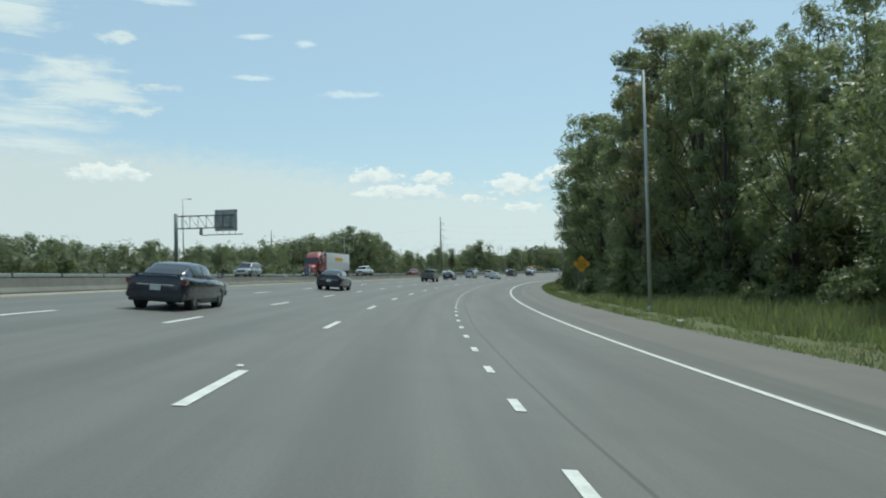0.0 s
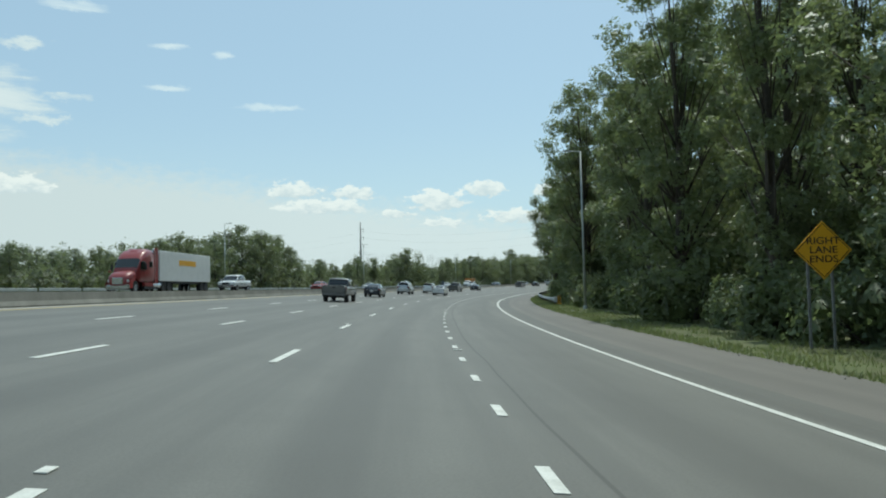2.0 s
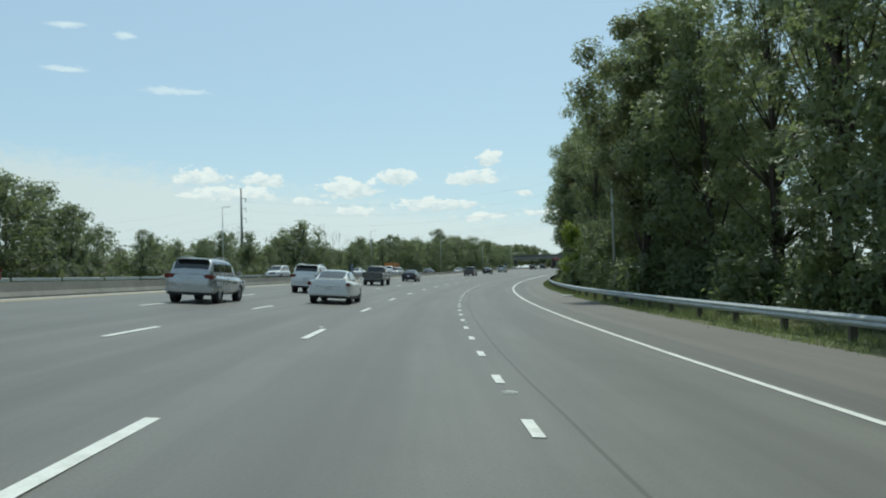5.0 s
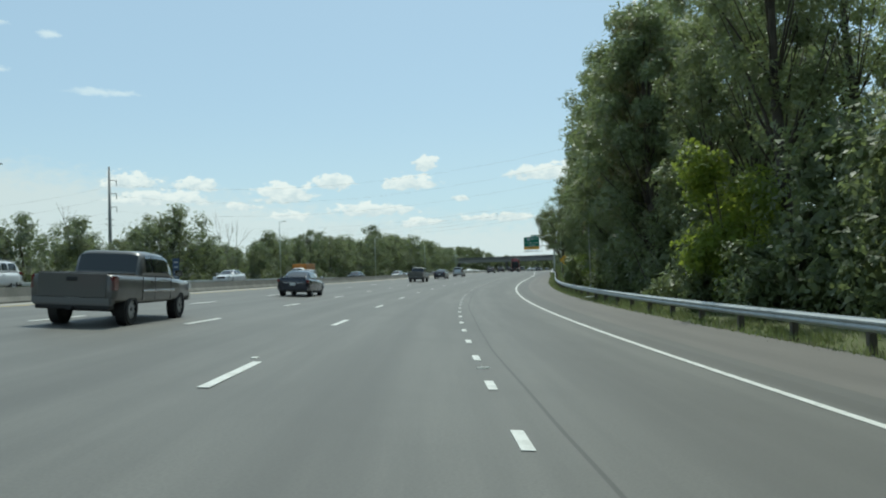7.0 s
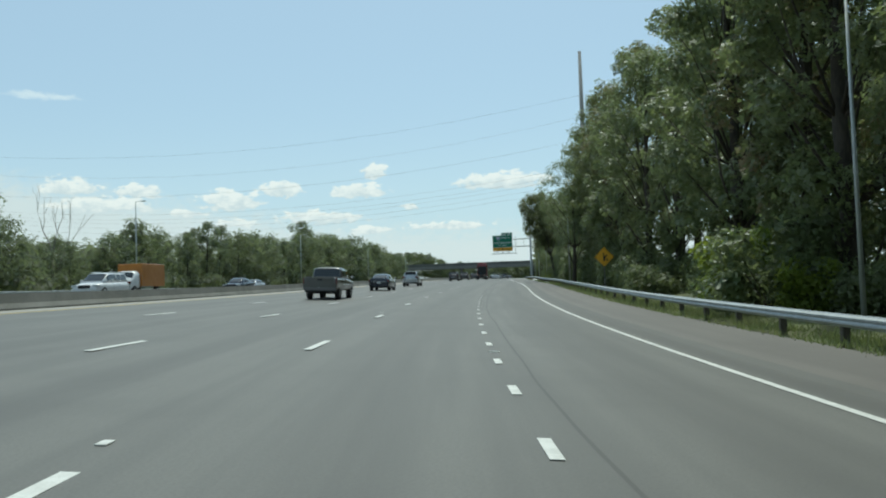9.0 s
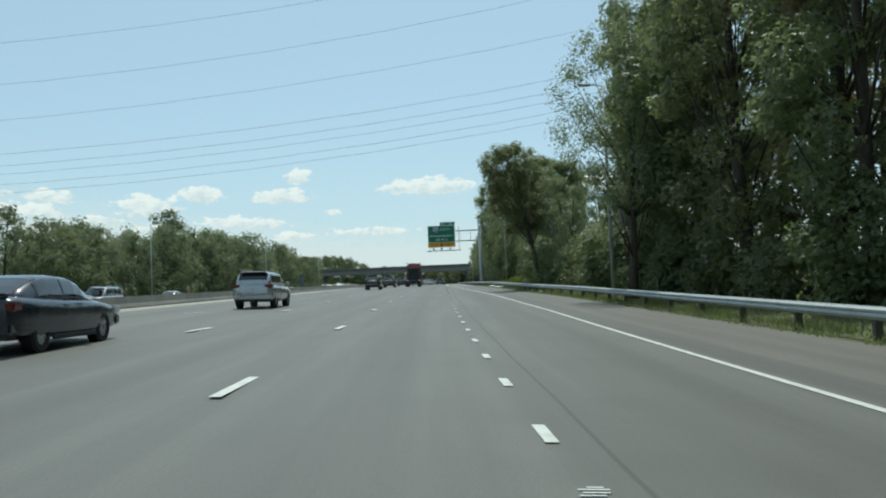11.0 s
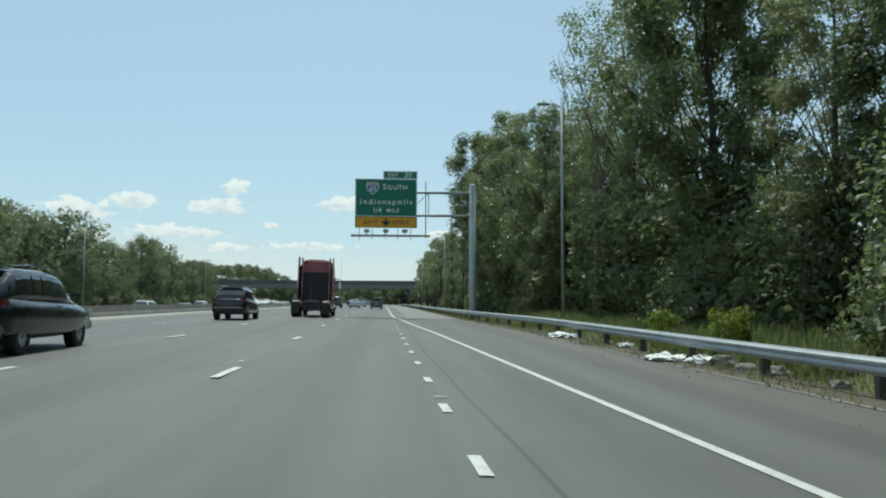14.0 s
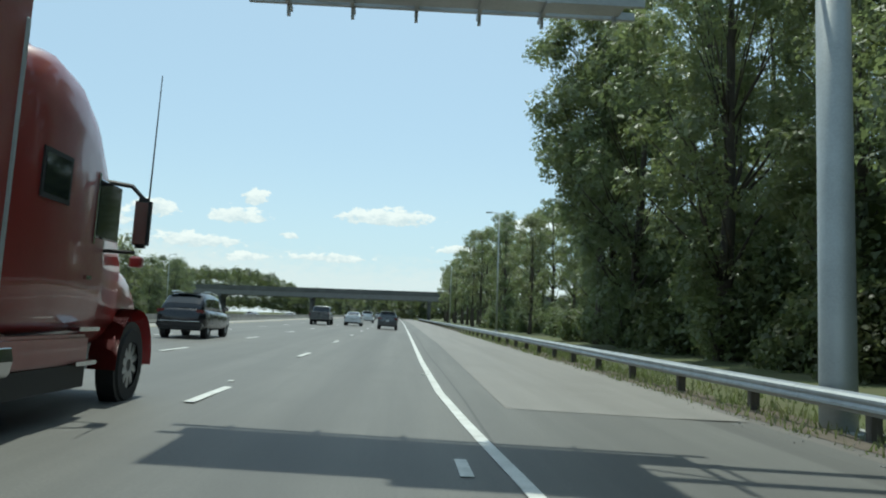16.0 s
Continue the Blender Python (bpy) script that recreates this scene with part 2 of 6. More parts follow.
M_ROAD = road_material("worn_asphalt", (0.097, 0.096, 0.086), (0.127, 0.125, 0.111),
                       [(-8.9, 0.8, 0.25, 0.25), (-5.4, 0.7, 0.3, 0.25), (-1.8, 0.7, 0.3, 0.25), (1.8, 0.7, 0.32, 0.25), (4.06, 0.035, 0.85, 0.4), (5.9, 1.2, 0.3, 0.25), (8.5, 0.62, 0.42, 0.8)])
M_SHOULDER = road_material("shoulder_asphalt", (0.106, 0.097, 0.086), (0.130, 0.119, 0.104), [(9.7, 0.5, 0.2, 0.25)])
M_CONCRETE_PAVING = road_material("concrete_paving", (0.178, 0.168, 0.150), (0.212, 0.198, 0.176), [(7.0, 0.4, 0.15, 0.25)])
M_PAINT = material("road_paint", (0.62, 0.62, 0.58), 0.6, second=(0.36, 0.36, 0.33), scale=2.5, fine=45, amount=0.6, bump=0.1)
M_YELLOW = material("yellow_paint", (0.50, 0.36, 0.06), 0.6, second=(0.3, 0.24, 0.08), scale=2.5, fine=40, amount=0.6, bump=0.1)
M_GROUND = material("verge_soil_and_grass", (0.085, 0.105, 0.030), 0.95, second=(0.095, 0.085, 0.045), scale=0.5, fine=9, amount=0.8, bump=0.6, blotch=0.5, blotch_scale=0.05)
M_GUTTER = road_material("pale_gutter_concrete", (0.27, 0.255, 0.215), (0.32, 0.30, 0.255), [(-13.8, 0.25, 0.4, 0.25)])
M_CONCRETE = material("barrier_concrete", (0.195, 0.19, 0.168), 0.85, second=(0.125, 0.125, 0.108), scale=0.6, fine=14, amount=0.8, bump=0.25, blotch=0.5, blotch_scale=0.2)
M_BRIDGE = material("stained_bridge_concrete", (0.125, 0.125, 0.118), 0.85, second=(0.085, 0.086, 0.082), scale=0.4, fine=6, amount=0.8, bump=0.2, blotch=0.4, blotch_scale=0.1)
M_STEEL = material("galvanised_steel", (0.42, 0.44, 0.44), 0.55, 0.3, second=(0.30, 0.315, 0.315), scale=2.0, fine=30, amount=0.7, bump=0.05)
M_DARKSTEEL = material("weathered_steel_post", (0.22, 0.225, 0.22), 0.6, 0.5, second=(0.14, 0.13, 0.12), scale=3.0, fine=30, amount=0.7, bump=0.1)
M_PYLON = material("grey_power_pole", (0.25, 0.25, 0.24), 0.75, second=(0.17, 0.168, 0.16), scale=1.5, fine=12, amount=0.8, bump=0.2, stretch=(6, 6, 0.4))
M_POLE = material("grey_pole", (0.42, 0.44, 0.43), 0.5, 0.45, second=(0.32, 0.33, 0.32), scale=1.0, fine=25, amount=0.6, bump=0.05)
M_WOODPOST = material("weathered_wood", (0.12, 0.105, 0.085), 0.9, second=(0.07, 0.06, 0.048), scale=4, fine=30, amount=0.8, bump=0.4, stretch=(1, 1, 0.15))
M_BARK = material("bark", (0.085, 0.07, 0.052), 0.95, second=(0.04, 0.034, 0.027), scale=3, fine=18, amount=0.9, bump=0.8, stretch=(1, 1, 0.2))
M_DEADWOOD = material("bare_grey_wood", (0.20, 0.18, 0.15), 0.9, second=(0.11, 0.10, 0.085), scale=3, fine=18, amount=0.8, bump=0.5, stretch=(1, 1, 0.2))
M_LEAF = leaf_material("oak_leaves", (0.102, 0.137, 0.068), (0.172, 0.215, 0.092))
M_LEAF_B = leaf_material("maple_leaves", (0.106, 0.140, 0.068), (0.184, 0.222, 0.088))
# Fuller oak sprays, with shade put into a darker and duller leaf colour.
M_LEAF_DENSE = leaf_material("painted_shade_oak_leaves", (0.085, 0.116, 0.058), (0.140, 0.178, 0.076), gaps=0.64, gloss=0.6)
M_LEAF_DRY = leaf_material("browning_leaves", (0.072, 0.088, 0.032), (0.15, 0.15, 0.045), (0.21, 0.12, 0.06))
M_LEAF_LIME = leaf_material("young_leaves", (0.105, 0.16, 0.024), (0.19, 0.255, 0.04), thin=0.55, gaps=0.64, autumn=0.1, gloss=0.4, lit=(0.35, 0.41, 0.065))
# Distance haze is put into these leaf colours: greyer, bluer, lower in contrast.
M_LEAF_FAR = leaf_material("hazed_far_leaves", (0.084, 0.108, 0.084), (0.114, 0.137, 0.096), shine=0.7, vary=0.3, thin=0.5, leaflet=6.0, gaps=0.57, autumn=0.15, gloss=0.9)
M_GRASS = leaf_material("grass_blades", (0.068, 0.100, 0.024), (0.130, 0.160, 0.042), (0.165, 0.145, 0.06), leaflet=0)
M_WEED = leaf_material("weeds", (0.042, 0.066, 0.016), (0.090, 0.115, 0.030), (0.12, 0.10, 0.045), leaflet=0)


# ---------------------------------------------------------------- the line of the road
# Curvature (1/km, to the right), grade (percent) and cross fall (percent, down to the right) every 50 m along the first lane line.
STATIONS = np.arange(-30.0, 721.0, 50.0)
BEND = (1.863, 1.864, 1.385, 1.674, 1.523, 1.581, 1.548, 0.706, -0.064, 0.22, -0.012, -0.037, -0.037, -0.037, 0.0, 0.0)
GRADE = (0.271, 0.01, 0.205, 0.425, 0.234, 0.498, 1.052, 1.615, 1.492, 1.198, 0.766, 0.838, 0.791, 0.757, 0.734, 0.723)
FALL = (8.668, 8.217, 8.108, 7.347, 7.076, 6.787, 6.082, 5.263, 4.416, 3.435, 3.297, 3.238, 3.192, 3.158, 3.135, 3.124)
LINE_S = np.arange(-250.0, 1401.0, 1.0)


def run_up(rate):
    total = np.concatenate([[0.0], np.cumsum((rate[1:] + rate[:-1]) / 2)])
    return total - np.interp(0.0, LINE_S, total)


LINE_TURN = run_up(np.interp(LINE_S, STATIONS, np.array(BEND) * 1e-3))
LINE_X, LINE_Y = run_up(np.sin(LINE_TURN)), run_up(np.cos(LINE_TURN))
LINE_Z = run_up(np.interp(LINE_S, STATIONS, np.array(GRADE) * 1e-2))
LINE_FALL = np.interp(LINE_S, STATIONS, np.array(FALL) * 1e-2)
LEFT_EDGE = -11.4


def turn_at(s):
    return float(np.interp(s, LINE_S, LINE_TURN))


def level(s, e):
    """The height of the ground at s metres along and e metres to the right of the lane line."""
    fall = float(np.interp(s, LINE_S, LINE_FALL))
    left_fall = fall + (0.014 - fall) * min(max((s - 270.0) / 110.0, 0.0), 1.0)
    z = float(np.interp(s, LINE_S, LINE_Z))
    if e > 0:
        z += -min(e, 16.0) * fall
        if e > 8.5:
            z += (min(e, 16.0) - 8.5) * 0.06
        return z
    z += -max(e, -3.6) * fall
    if e < -3.6:
        z += (-3.6 - max(e, LEFT_EDGE)) * left_fall
    if e < -14.6:
        # the other carriageway lies a little higher at first, lower further on
        z += float(np.interp(s, (0, 70, 180, 260, 330, 400, 700, 760), (0.6, 0.65, 0.5, 0.4, 0.0, -0.75, -0.75, 0.0))) * min((-14.6 - e) / 4.0, 1.0)
    return z


def spot(s, e, z=0.0):
    a = turn_at(s)
    return Vector((float(np.interp(s, LINE_S, LINE_X)) + e * math.cos(a), float(np.interp(s, LINE_S, LINE_Y)) - e * math.sin(a), level(s, e) + z))


def stand(s, e, z=0.0, turn=0.0, lean=False):
    """A pose at a spot: y ahead along the road, x to the right; turn in degrees, to the right."""
    m = Matrix.Translation(spot(s, e, z)) @ Matrix.Rotation(-turn_at(s) - radians(turn), 4, "Z")
    if lean:
        m = m @ Matrix.Rotation(math.atan((level(s, e - 1) - level(s, e + 1)) / 2) * (1 if abs(turn) < 90 else -1), 4, "Y")
    return m


# ---------------------------------------------------------------- making meshes
def mesh_from(name, verts, faces, mat, smooth=False):
    me = bpy.data.meshes.new(name)
    me.from_pydata([tuple(v) for v in verts], [], [tuple(f) for f in faces])
    me.materials.append(mat)
    if smooth:
        me.polygons.foreach_set("use_smooth", [True] * len(me.polygons))
    me.update()
    return me


def part(name, bm, mat, parent=None, label="", smooth=False, m=None):
    """Links a bmesh, or a mesh, as one object under a thing or a part."""
    if isinstance(bm, bmesh.types.BMesh):
        me = bpy.data.meshes.new(name)
        bm.to_mesh(me)
        bm.free()
        if mat:
            me.materials.append(mat)
        if smooth:
            me.polygons.foreach_set("use_smooth", [True] * len(me.polygons))
    else:
        me = bm
    ob = new(name, me)
    if parent is not None:
        ob.parent = parent
    if m is not None:
        ob.matrix_basis = m
    if label:
        ob["label"] = label
    return ob


def box(x0, x1, y0, y1, z0, z1, bevel=0.0, segments=1):
    bm = bmesh.new()
    bmesh.ops.create_cube(bm, size=1.0, matrix=Matrix.Translation(((x0 + x1) / 2, (y0 + y1) / 2, (z0 + z1) / 2)) @ Matrix.Diagonal((x1 - x0, y1 - y0, z1 - z0, 1)))
    if bevel:
        bmesh.ops.bevel(bm, geom=bm.edges[:], offset=bevel, segments=segments, affect="EDGES")
    return bm


def tube(points, radii, sides=8, bm=None):
    """A tapered tube through the points."""
    bm = bm or bmesh.new()
    rings = []
    points = [Vector(p) for p in points]
    for i, p in enumerate(points):
        d = (points[min(i + 1, len(points) - 1)] - points[max(i - 1, 0)]).normalized()
        side = d.orthogonal().normalized() if abs(d.z) < 0.9 else d.cross(Vector((0, 1, 0))).normalized()
        up = d.cross(side)
        rings.append([bm.verts.new(p + (side * math.cos(k * math.tau / sides) + up * math.sin(k * math.tau / sides)) * radii[i]) for k in range(sides)])
    for a, b in zip(rings, rings[1:]):
        for k in range(sides):
            bm.faces.new((a[k], a[(k + 1) % sides], b[(k + 1) % sides], b[k]))
    bm.faces.new(rings[0][::-1])
    bm.faces.new(rings[-1])
    return bm


def thing(name, label, category, m=None, group="", kind=""):
    ob = new(name)
    if m is not None:
        ob.matrix_basis = m
    return tagged(ob, label, category, group, kind)


def strip(name, mat, s0, s1, across, lift=0.0, step=4.0, wobble=0.0):
    """A sheet along the road; across: a function of s that gives the list of e."""
    verts, faces, uvs = [], [], []
    count = max(int(round((s1 - s0) / step)), 1)
    for i in range(count + 1):
        s = s0 + (s1 - s0) * i / count
        row = across(s)
        for e in row:
            verts.append(spot(s, e, lift))
            uvs.append((e, s))
    n = len(across(s0))
    for i in range(count):
        for k in range(n - 1):
            a = i * n + k
            faces.append((a, a + 1, a + n + 1, a + n))
    me = mesh_from(name, verts, faces, mat)
    layer = me.uv_layers.new(name="metres")
    for loop in me.loops:
        layer.data[loop.index].uv = uvs[loop.vertex_index]
    return new(name, me)


# ---------------------------------------------------------------- ground and roads
def build_ground():
    es = [-170, -120, -90, -70, -58, -48, -40, -31, -22, -18.6, -16.5, -14.6, -12, -9, -5, -3.6, 0, 4, 8.5, 12.4, 13.0, 14.5, 16, 18, 22, 28, 40, 60, 90, 130]
    ss = list(np.arange(-160.0, 1101.0, 6.0))
    rng = random.Random(3)
    verts, faces = [], []
    for s in ss:
        for e in es:
            p = spot(s, e)
            if -12.5 < e < 12.5:
                p.z -= 0.12
            elif e > 16:
                p.z += min((e - 16) * 0.03, 1.2) + rng.uniform(-0.08, 0.12)
            elif e < -45:
                p.z += rng.uniform(-0.2, 0.3)
            elif e < -12.5:
                p.z -= 0.06
            verts.append(p)
    n, rows_n = len(es), len(ss)
    for i in range(rows_n - 1):
        for k in range(n - 1):
            a = i * n + k
            faces.append((a, a + 1, a + n + 1, a + n))
    rim = [k for k in range(n)] + [i * n + n - 1 for i in range(1, rows_n)] + [(rows_n - 1) * n + k for k in range(n - 2, -1, -1)] + [i * n for i in range(rows_n - 2, 0, -1)]
    centre = Vector((150, 450, 0))
    outer = []
    for v in rim:
        d = verts[v] - centre
        d.z = 0
        outer.append(len(verts))
        verts.append(centre + d.normalized() * 3400 + Vector((0, 0, 4)))
    for i in range(len(rim)):
        j = (i + 1) % len(rim)
        faces.append((rim[j], rim[i], outer[i], outer[j]))
    return tagged(new("ground", mesh_from("ground", verts, faces, M_GROUND)), "green and brown roadside grass and soil", "ground", kind="structure")


def edge_line(s):
    """How far right of the lane line the solid white edge line runs."""
    return float(np.interp(s, (-200, 205, 240, 285, 320, 340, 352, 367, 382, 400, 420, 432, 443.5, 447.3, 452, 462, 1200), (7.72, 7.72, 7.6, 7.6, 7.72, 7.8, 7.6, 7.32, 6.75, 6.0, 5.2, 4.6, 4.13, 3.92, 3.74, 3.66, 3.66)))


def rail_line(s):
    """How far right the guardrail stands."""
    return float(np.interp(s, (130, 150, 200, 245, 268, 316, 355, 380, 404, 424, 447, 462, 1200), (13.4, 13.1, 12.3, 12.0, 11.9, 12.5, 12.2, 11.2, 10.7, 10.6, 9.7, 9.5, 9.5)))


def paved(s):
    return float(np.interp(s, (-200, 130, 150, 200, 245, 316, 355, 380, 404, 430, 450, 1200), (11.55, 11.6, 11.75, 11.6, 11.2, 11.6, 11.4, 10.5, 10.0, 9.55, 9.1, 9.05)))


build_ground()
road = tagged(strip("road", M_ROAD, -150, 1090, lambda s: [LEFT_EDGE, -9, -7.2, -5.4, -3.6, -1.8, 0, 1.8, 3.6, 5.4, 7, 8.5, 8.9]), "worn grey asphalt freeway lanes", "road", kind="structure")
tagged(strip("shoulder", M_SHOULDER, -150, 452, lambda s: [8.9, 9.6, (9.6 + paved(s)) / 2, paved(s)], 0.0), "brownish asphalt hard shoulder", "shoulder", kind="structure")
tagged(strip("shoulder_concrete", M_CONCRETE_PAVING, 452, 1090, lambda s: [8.9, 0.5 * (8.9 + paved(s)) + 0.05, paved(s) + 0.1]), "pale concrete hard shoulder", "shoulder", kind="structure")
tagged(strip("merge_paving", M_CONCRETE_PAVING, 450, 1090, lambda s: [4.75 + min(max((s - 450) * 0.01, 0), 0.3), 6.0, 7.5, 8.9], 0.006), "pale concrete paving beside the edge line", "paving", kind="structure")
tagged(strip("median_gutter", M_GUTTER, -150, 1090, lambda s: [-14.1, -12.9, LEFT_EDGE - 0.004], 0.0), "pale concrete gutter along the barrier", "gutter", kind="structure")
tagged(strip("far_road", M_ROAD, -150, 1090, lambda s: [-33, -29, -25, -21, -18.6, -14.55], 0.0), "grey asphalt opposite carriageway", "road", kind="structure")

tagged(strip("paving_edge", M_CONCRETE_PAVING, 384, 430, lambda s: [paved(s) - 0.10, paved(s) + 0.03], 0.012, 2.0), "thin pale concrete edge of the shoulder", "kerb", kind="structure")

M_DIRT = material("roadside_dirt", (0.115, 0.092, 0.066), 0.95, second=(0.07, 0.056, 0.04), scale=1.2, fine=14, amount=0.85, bump=0.6, blotch=0.4, blotch_scale=0.3)
tagged(strip("dirt_verge", M_DIRT, 376, 690, lambda s: [paved(s) + 0.04, (paved(s) + rail_line(s)) / 2, rail_line(s) + 0.3 + 0.2 * math.sin(s * 1.3) + 0.12 * math.sin(s * 3.7)], 0.008, 1.0), "bare brown dirt beside the shoulder", "dirt", kind="structure")

# painted lines
dash_mesh = {}


def dash(s, e, long, wide):
    key = (long, wide)
    if key not in dash_mesh:
        bm = box(-wide / 2, wide / 2, -long / 2, long / 2, 0.004, 0.010)
        me = bpy.data.meshes.new("lane_dash")
        bm.to_mesh(me)
        bm.free()
        me.materials.append(M_PAINT)
        dash_mesh[key] = me
    ob = new("lane_dash", dash_mesh[key])
    ob.parent = road
    ob.matrix_basis = stand(s, e, 0.0, 0.0, True)
    return ob


for line_e, shift in ((0.0, 0.0), (-3.6, -1.4), (-7.17, -2.3)):
    for k in range(-6, 64):
        dash(9.0 + 1.524 + 12.2 * k + shift, line_e, 3.05, 0.15)
for k in range(-8, 119):
    dash(10.3 + 3.68 * k, 3.6, 0.92, 0.13)
# worn raised markers on the dotted line, and small studs past the dashes
bars = bmesh.new()
for y, x0, x1 in ((-0.16, -0.20, 0.10), (-0.05, -0.14, 0.17), (0.07, -0.17, 0.19), (0.16, -0.05, 0.14)):
    bmesh.ops.create_cube(bars, size=1.0, matrix=Matrix.Translation(((x0 + x1) / 2, y, 0.008)) @ Matrix.Diagonal((x1 - x0, 0.045, 0.010, 1)))
worn_marker = bpy.data.meshes.new("worn_marker")
bars.to_mesh(worn_marker)
bars.free()
worn_marker.materials.append(M_PAINT)
for k in range(-2, 25):
    part("worn_marker", worn_marker, None, road, m=stand(104.9 + 14.65 * k, 3.63, 0.0, 0.0, True) @ Matrix.Diagonal((0.62, 0.7, 0.8, 1)))
stud_bm = box(-0.05, 0.05, -0.10, 0.10, 0.002, 0.016, 0.004)
stud = bpy.data.meshes.new("road_stud")
stud_bm.to_mesh(stud)
stud_bm.free()
stud.materials.append(M_PAINT)
for k in range(-2, 40, 2):
    part("road_stud", stud, None, road, m=stand(12.55 + 12.2 * k, -0.16, 0.0, 0.0, True))
tagged(strip("edge_line", M_PAINT, -150, 1000, lambda s: [edge_line(s) - 0.08, edge_line(s) + 0.08], 0.009, 2.0), "solid white painted edge line", "road marking", kind="structure")
tagged(strip("yellow_line", M_YELLOW, -150, 1000, lambda s: [-11.2, -11.07], 0.008), "yellow painted line beside the median", "road marking", kind="structure")
tagged(strip("far_edge_line", M_PAINT, -150, 1000, lambda s: [-31.2, -31.05], 0.008), "white edge line of the far carriageway", "road marking", kind="structure")


# median barrier
def build_barrier():
    outline = [(-0.30, 0.0), (-0.30, 0.09), (-0.17, 0.28), (-0.10, 0.66), (0.10, 0.66), (0.17, 0.28), (0.30, 0.09), (0.30, 0.0)]
    verts, faces = [], []
    ss = np.arange(-150.0, 1000.0, 5.0)
    for s in ss:
        for x, z in outline:
            verts.append(spot(s, -14.2 + x, z - 0.02))
    n = len(outline)
    for i in range(len(ss) - 1):
        for k in range(n - 1):
            a = i * n + k
            faces.append((a, a + n, a + n + 1, a + 1))
    return tagged(new("median_barrier", mesh_from("median_barrier", verts, faces, M_CONCRETE)), "long grey concrete median barrier", "barrier", kind="structure")


barrier = build_barrier()


# ---------------------------------------------------------------- trees
PHI = (1 + 5 ** 0.5) / 2
ICO_POINTS = np.array([(-1, PHI, 0), (1, PHI, 0), (-1, -PHI, 0), (1, -PHI, 0), (0, -1, PHI), (0, 1, PHI), (0, -1, -PHI), (0, 1, -PHI), (PHI, 0, -1), (PHI, 0, 1), (-PHI, 0, -1), (-PHI, 0, 1)]) / 1.902
ICO_FACES = np.array([(a, b, c) for a in range(12) for b in range(a + 1, 12) for c in range(b + 1, 12)
                      if all(abs(np.linalg.norm(ICO_POINTS[i] - ICO_POINTS[j]) - 1.0515) < 0.02 for i, j in ((a, b), (b, c), (a, c)))])


def leaves_mesh(name, blobs, count, size, mat, seed, flat=0.5, core=0.48):
    """Many small pointed leaves in the outer part of the blobs (x, y, z, radius, height factor)."""
    rng = np.random.default_rng(seed)
    blobs = np.array(blobs, float)
    weight = blobs[:, 3] ** 2
    pick = rng.choice(len(blobs), count, p=weight / weight.sum())
    way = rng.normal(size=(count, 3))
    way /= np.linalg.norm(way, axis=1)[:, None]
    b = blobs[pick]
    lump = 1 + 0.22 * np.sin(way[:, 0] * 5 + b[:, 0] * 3) * np.sin(way[:, 2] * 4 + b[:, 1] * 2)
    far = b[:, 3] * lump * ((0.58 if core else 0.25) + (0.46 if core else 0.9) * rng.random(count) ** 0.7)
    centre = b[:, :3] + way * far[:, None] * np.stack([np.ones(count), np.ones(count), b[:, 4]], 1)
    normal = way * 0.8 + rng.normal(size=(count, 3)) * 0.45 + np.array([0, 0, flat])
    normal /= np.linalg.norm(normal, axis=1)[:, None]
    a = np.cross(normal, rng.normal(size=(count, 3)))
    a /= np.linalg.norm(a, axis=1)[:, None]
    c = np.cross(normal, a)
    long = (size * (0.6 + 0.8 * rng.random(count)))[:, None]
    wide = long * (0.75 + 0.5 * rng.random(count))[:, None]
    bend = normal * long * 0.18
    leaf = np.stack([centre - a * long * 0.5 - c * wide * 0.1 - bend, centre + c * wide * 0.55 - a * long * 0.12, centre + a * long * 0.55 - bend], 1)
    # a rough solid core added inside every lobe, so gaps between leaves look dark
    n = len(blobs) if core else 0
    heart = ICO_POINTS[None] * (blobs[:n, 3:4] * core)[:, None] * rng.uniform(0.75, 1.2, (n, 12, 1)) if n else np.zeros((0, 12, 3))
    if n:
        heart[:, :, 2] *= blobs[:, 4:5]
        heart += blobs[:, None, :3]
    corners = np.concatenate([np.arange(count * 3), (count * 3 + np.arange(n)[:, None, None] * 12 + ICO_FACES[None]).ravel()]).astype(np.int32)
    starts = np.concatenate([np.arange(0, count * 3, 3), count * 3 + np.arange(0, n * 60, 3)]).astype(np.int32)
    me = bpy.data.meshes.new(name)
    me.vertices.add(count * 3 + n * 12)
    me.vertices.foreach_set("co", np.concatenate([leaf.reshape(-1), heart.reshape(-1)]))
    me.loops.add(len(corners))
    me.loops.foreach_set("vertex_index", corners)
    me.polygons.add(len(starts))
    me.polygons.foreach_set("loop_start", starts)
    me.materials.append(mat)
    me.update(calc_edges=True)
    me.validate()
    return me


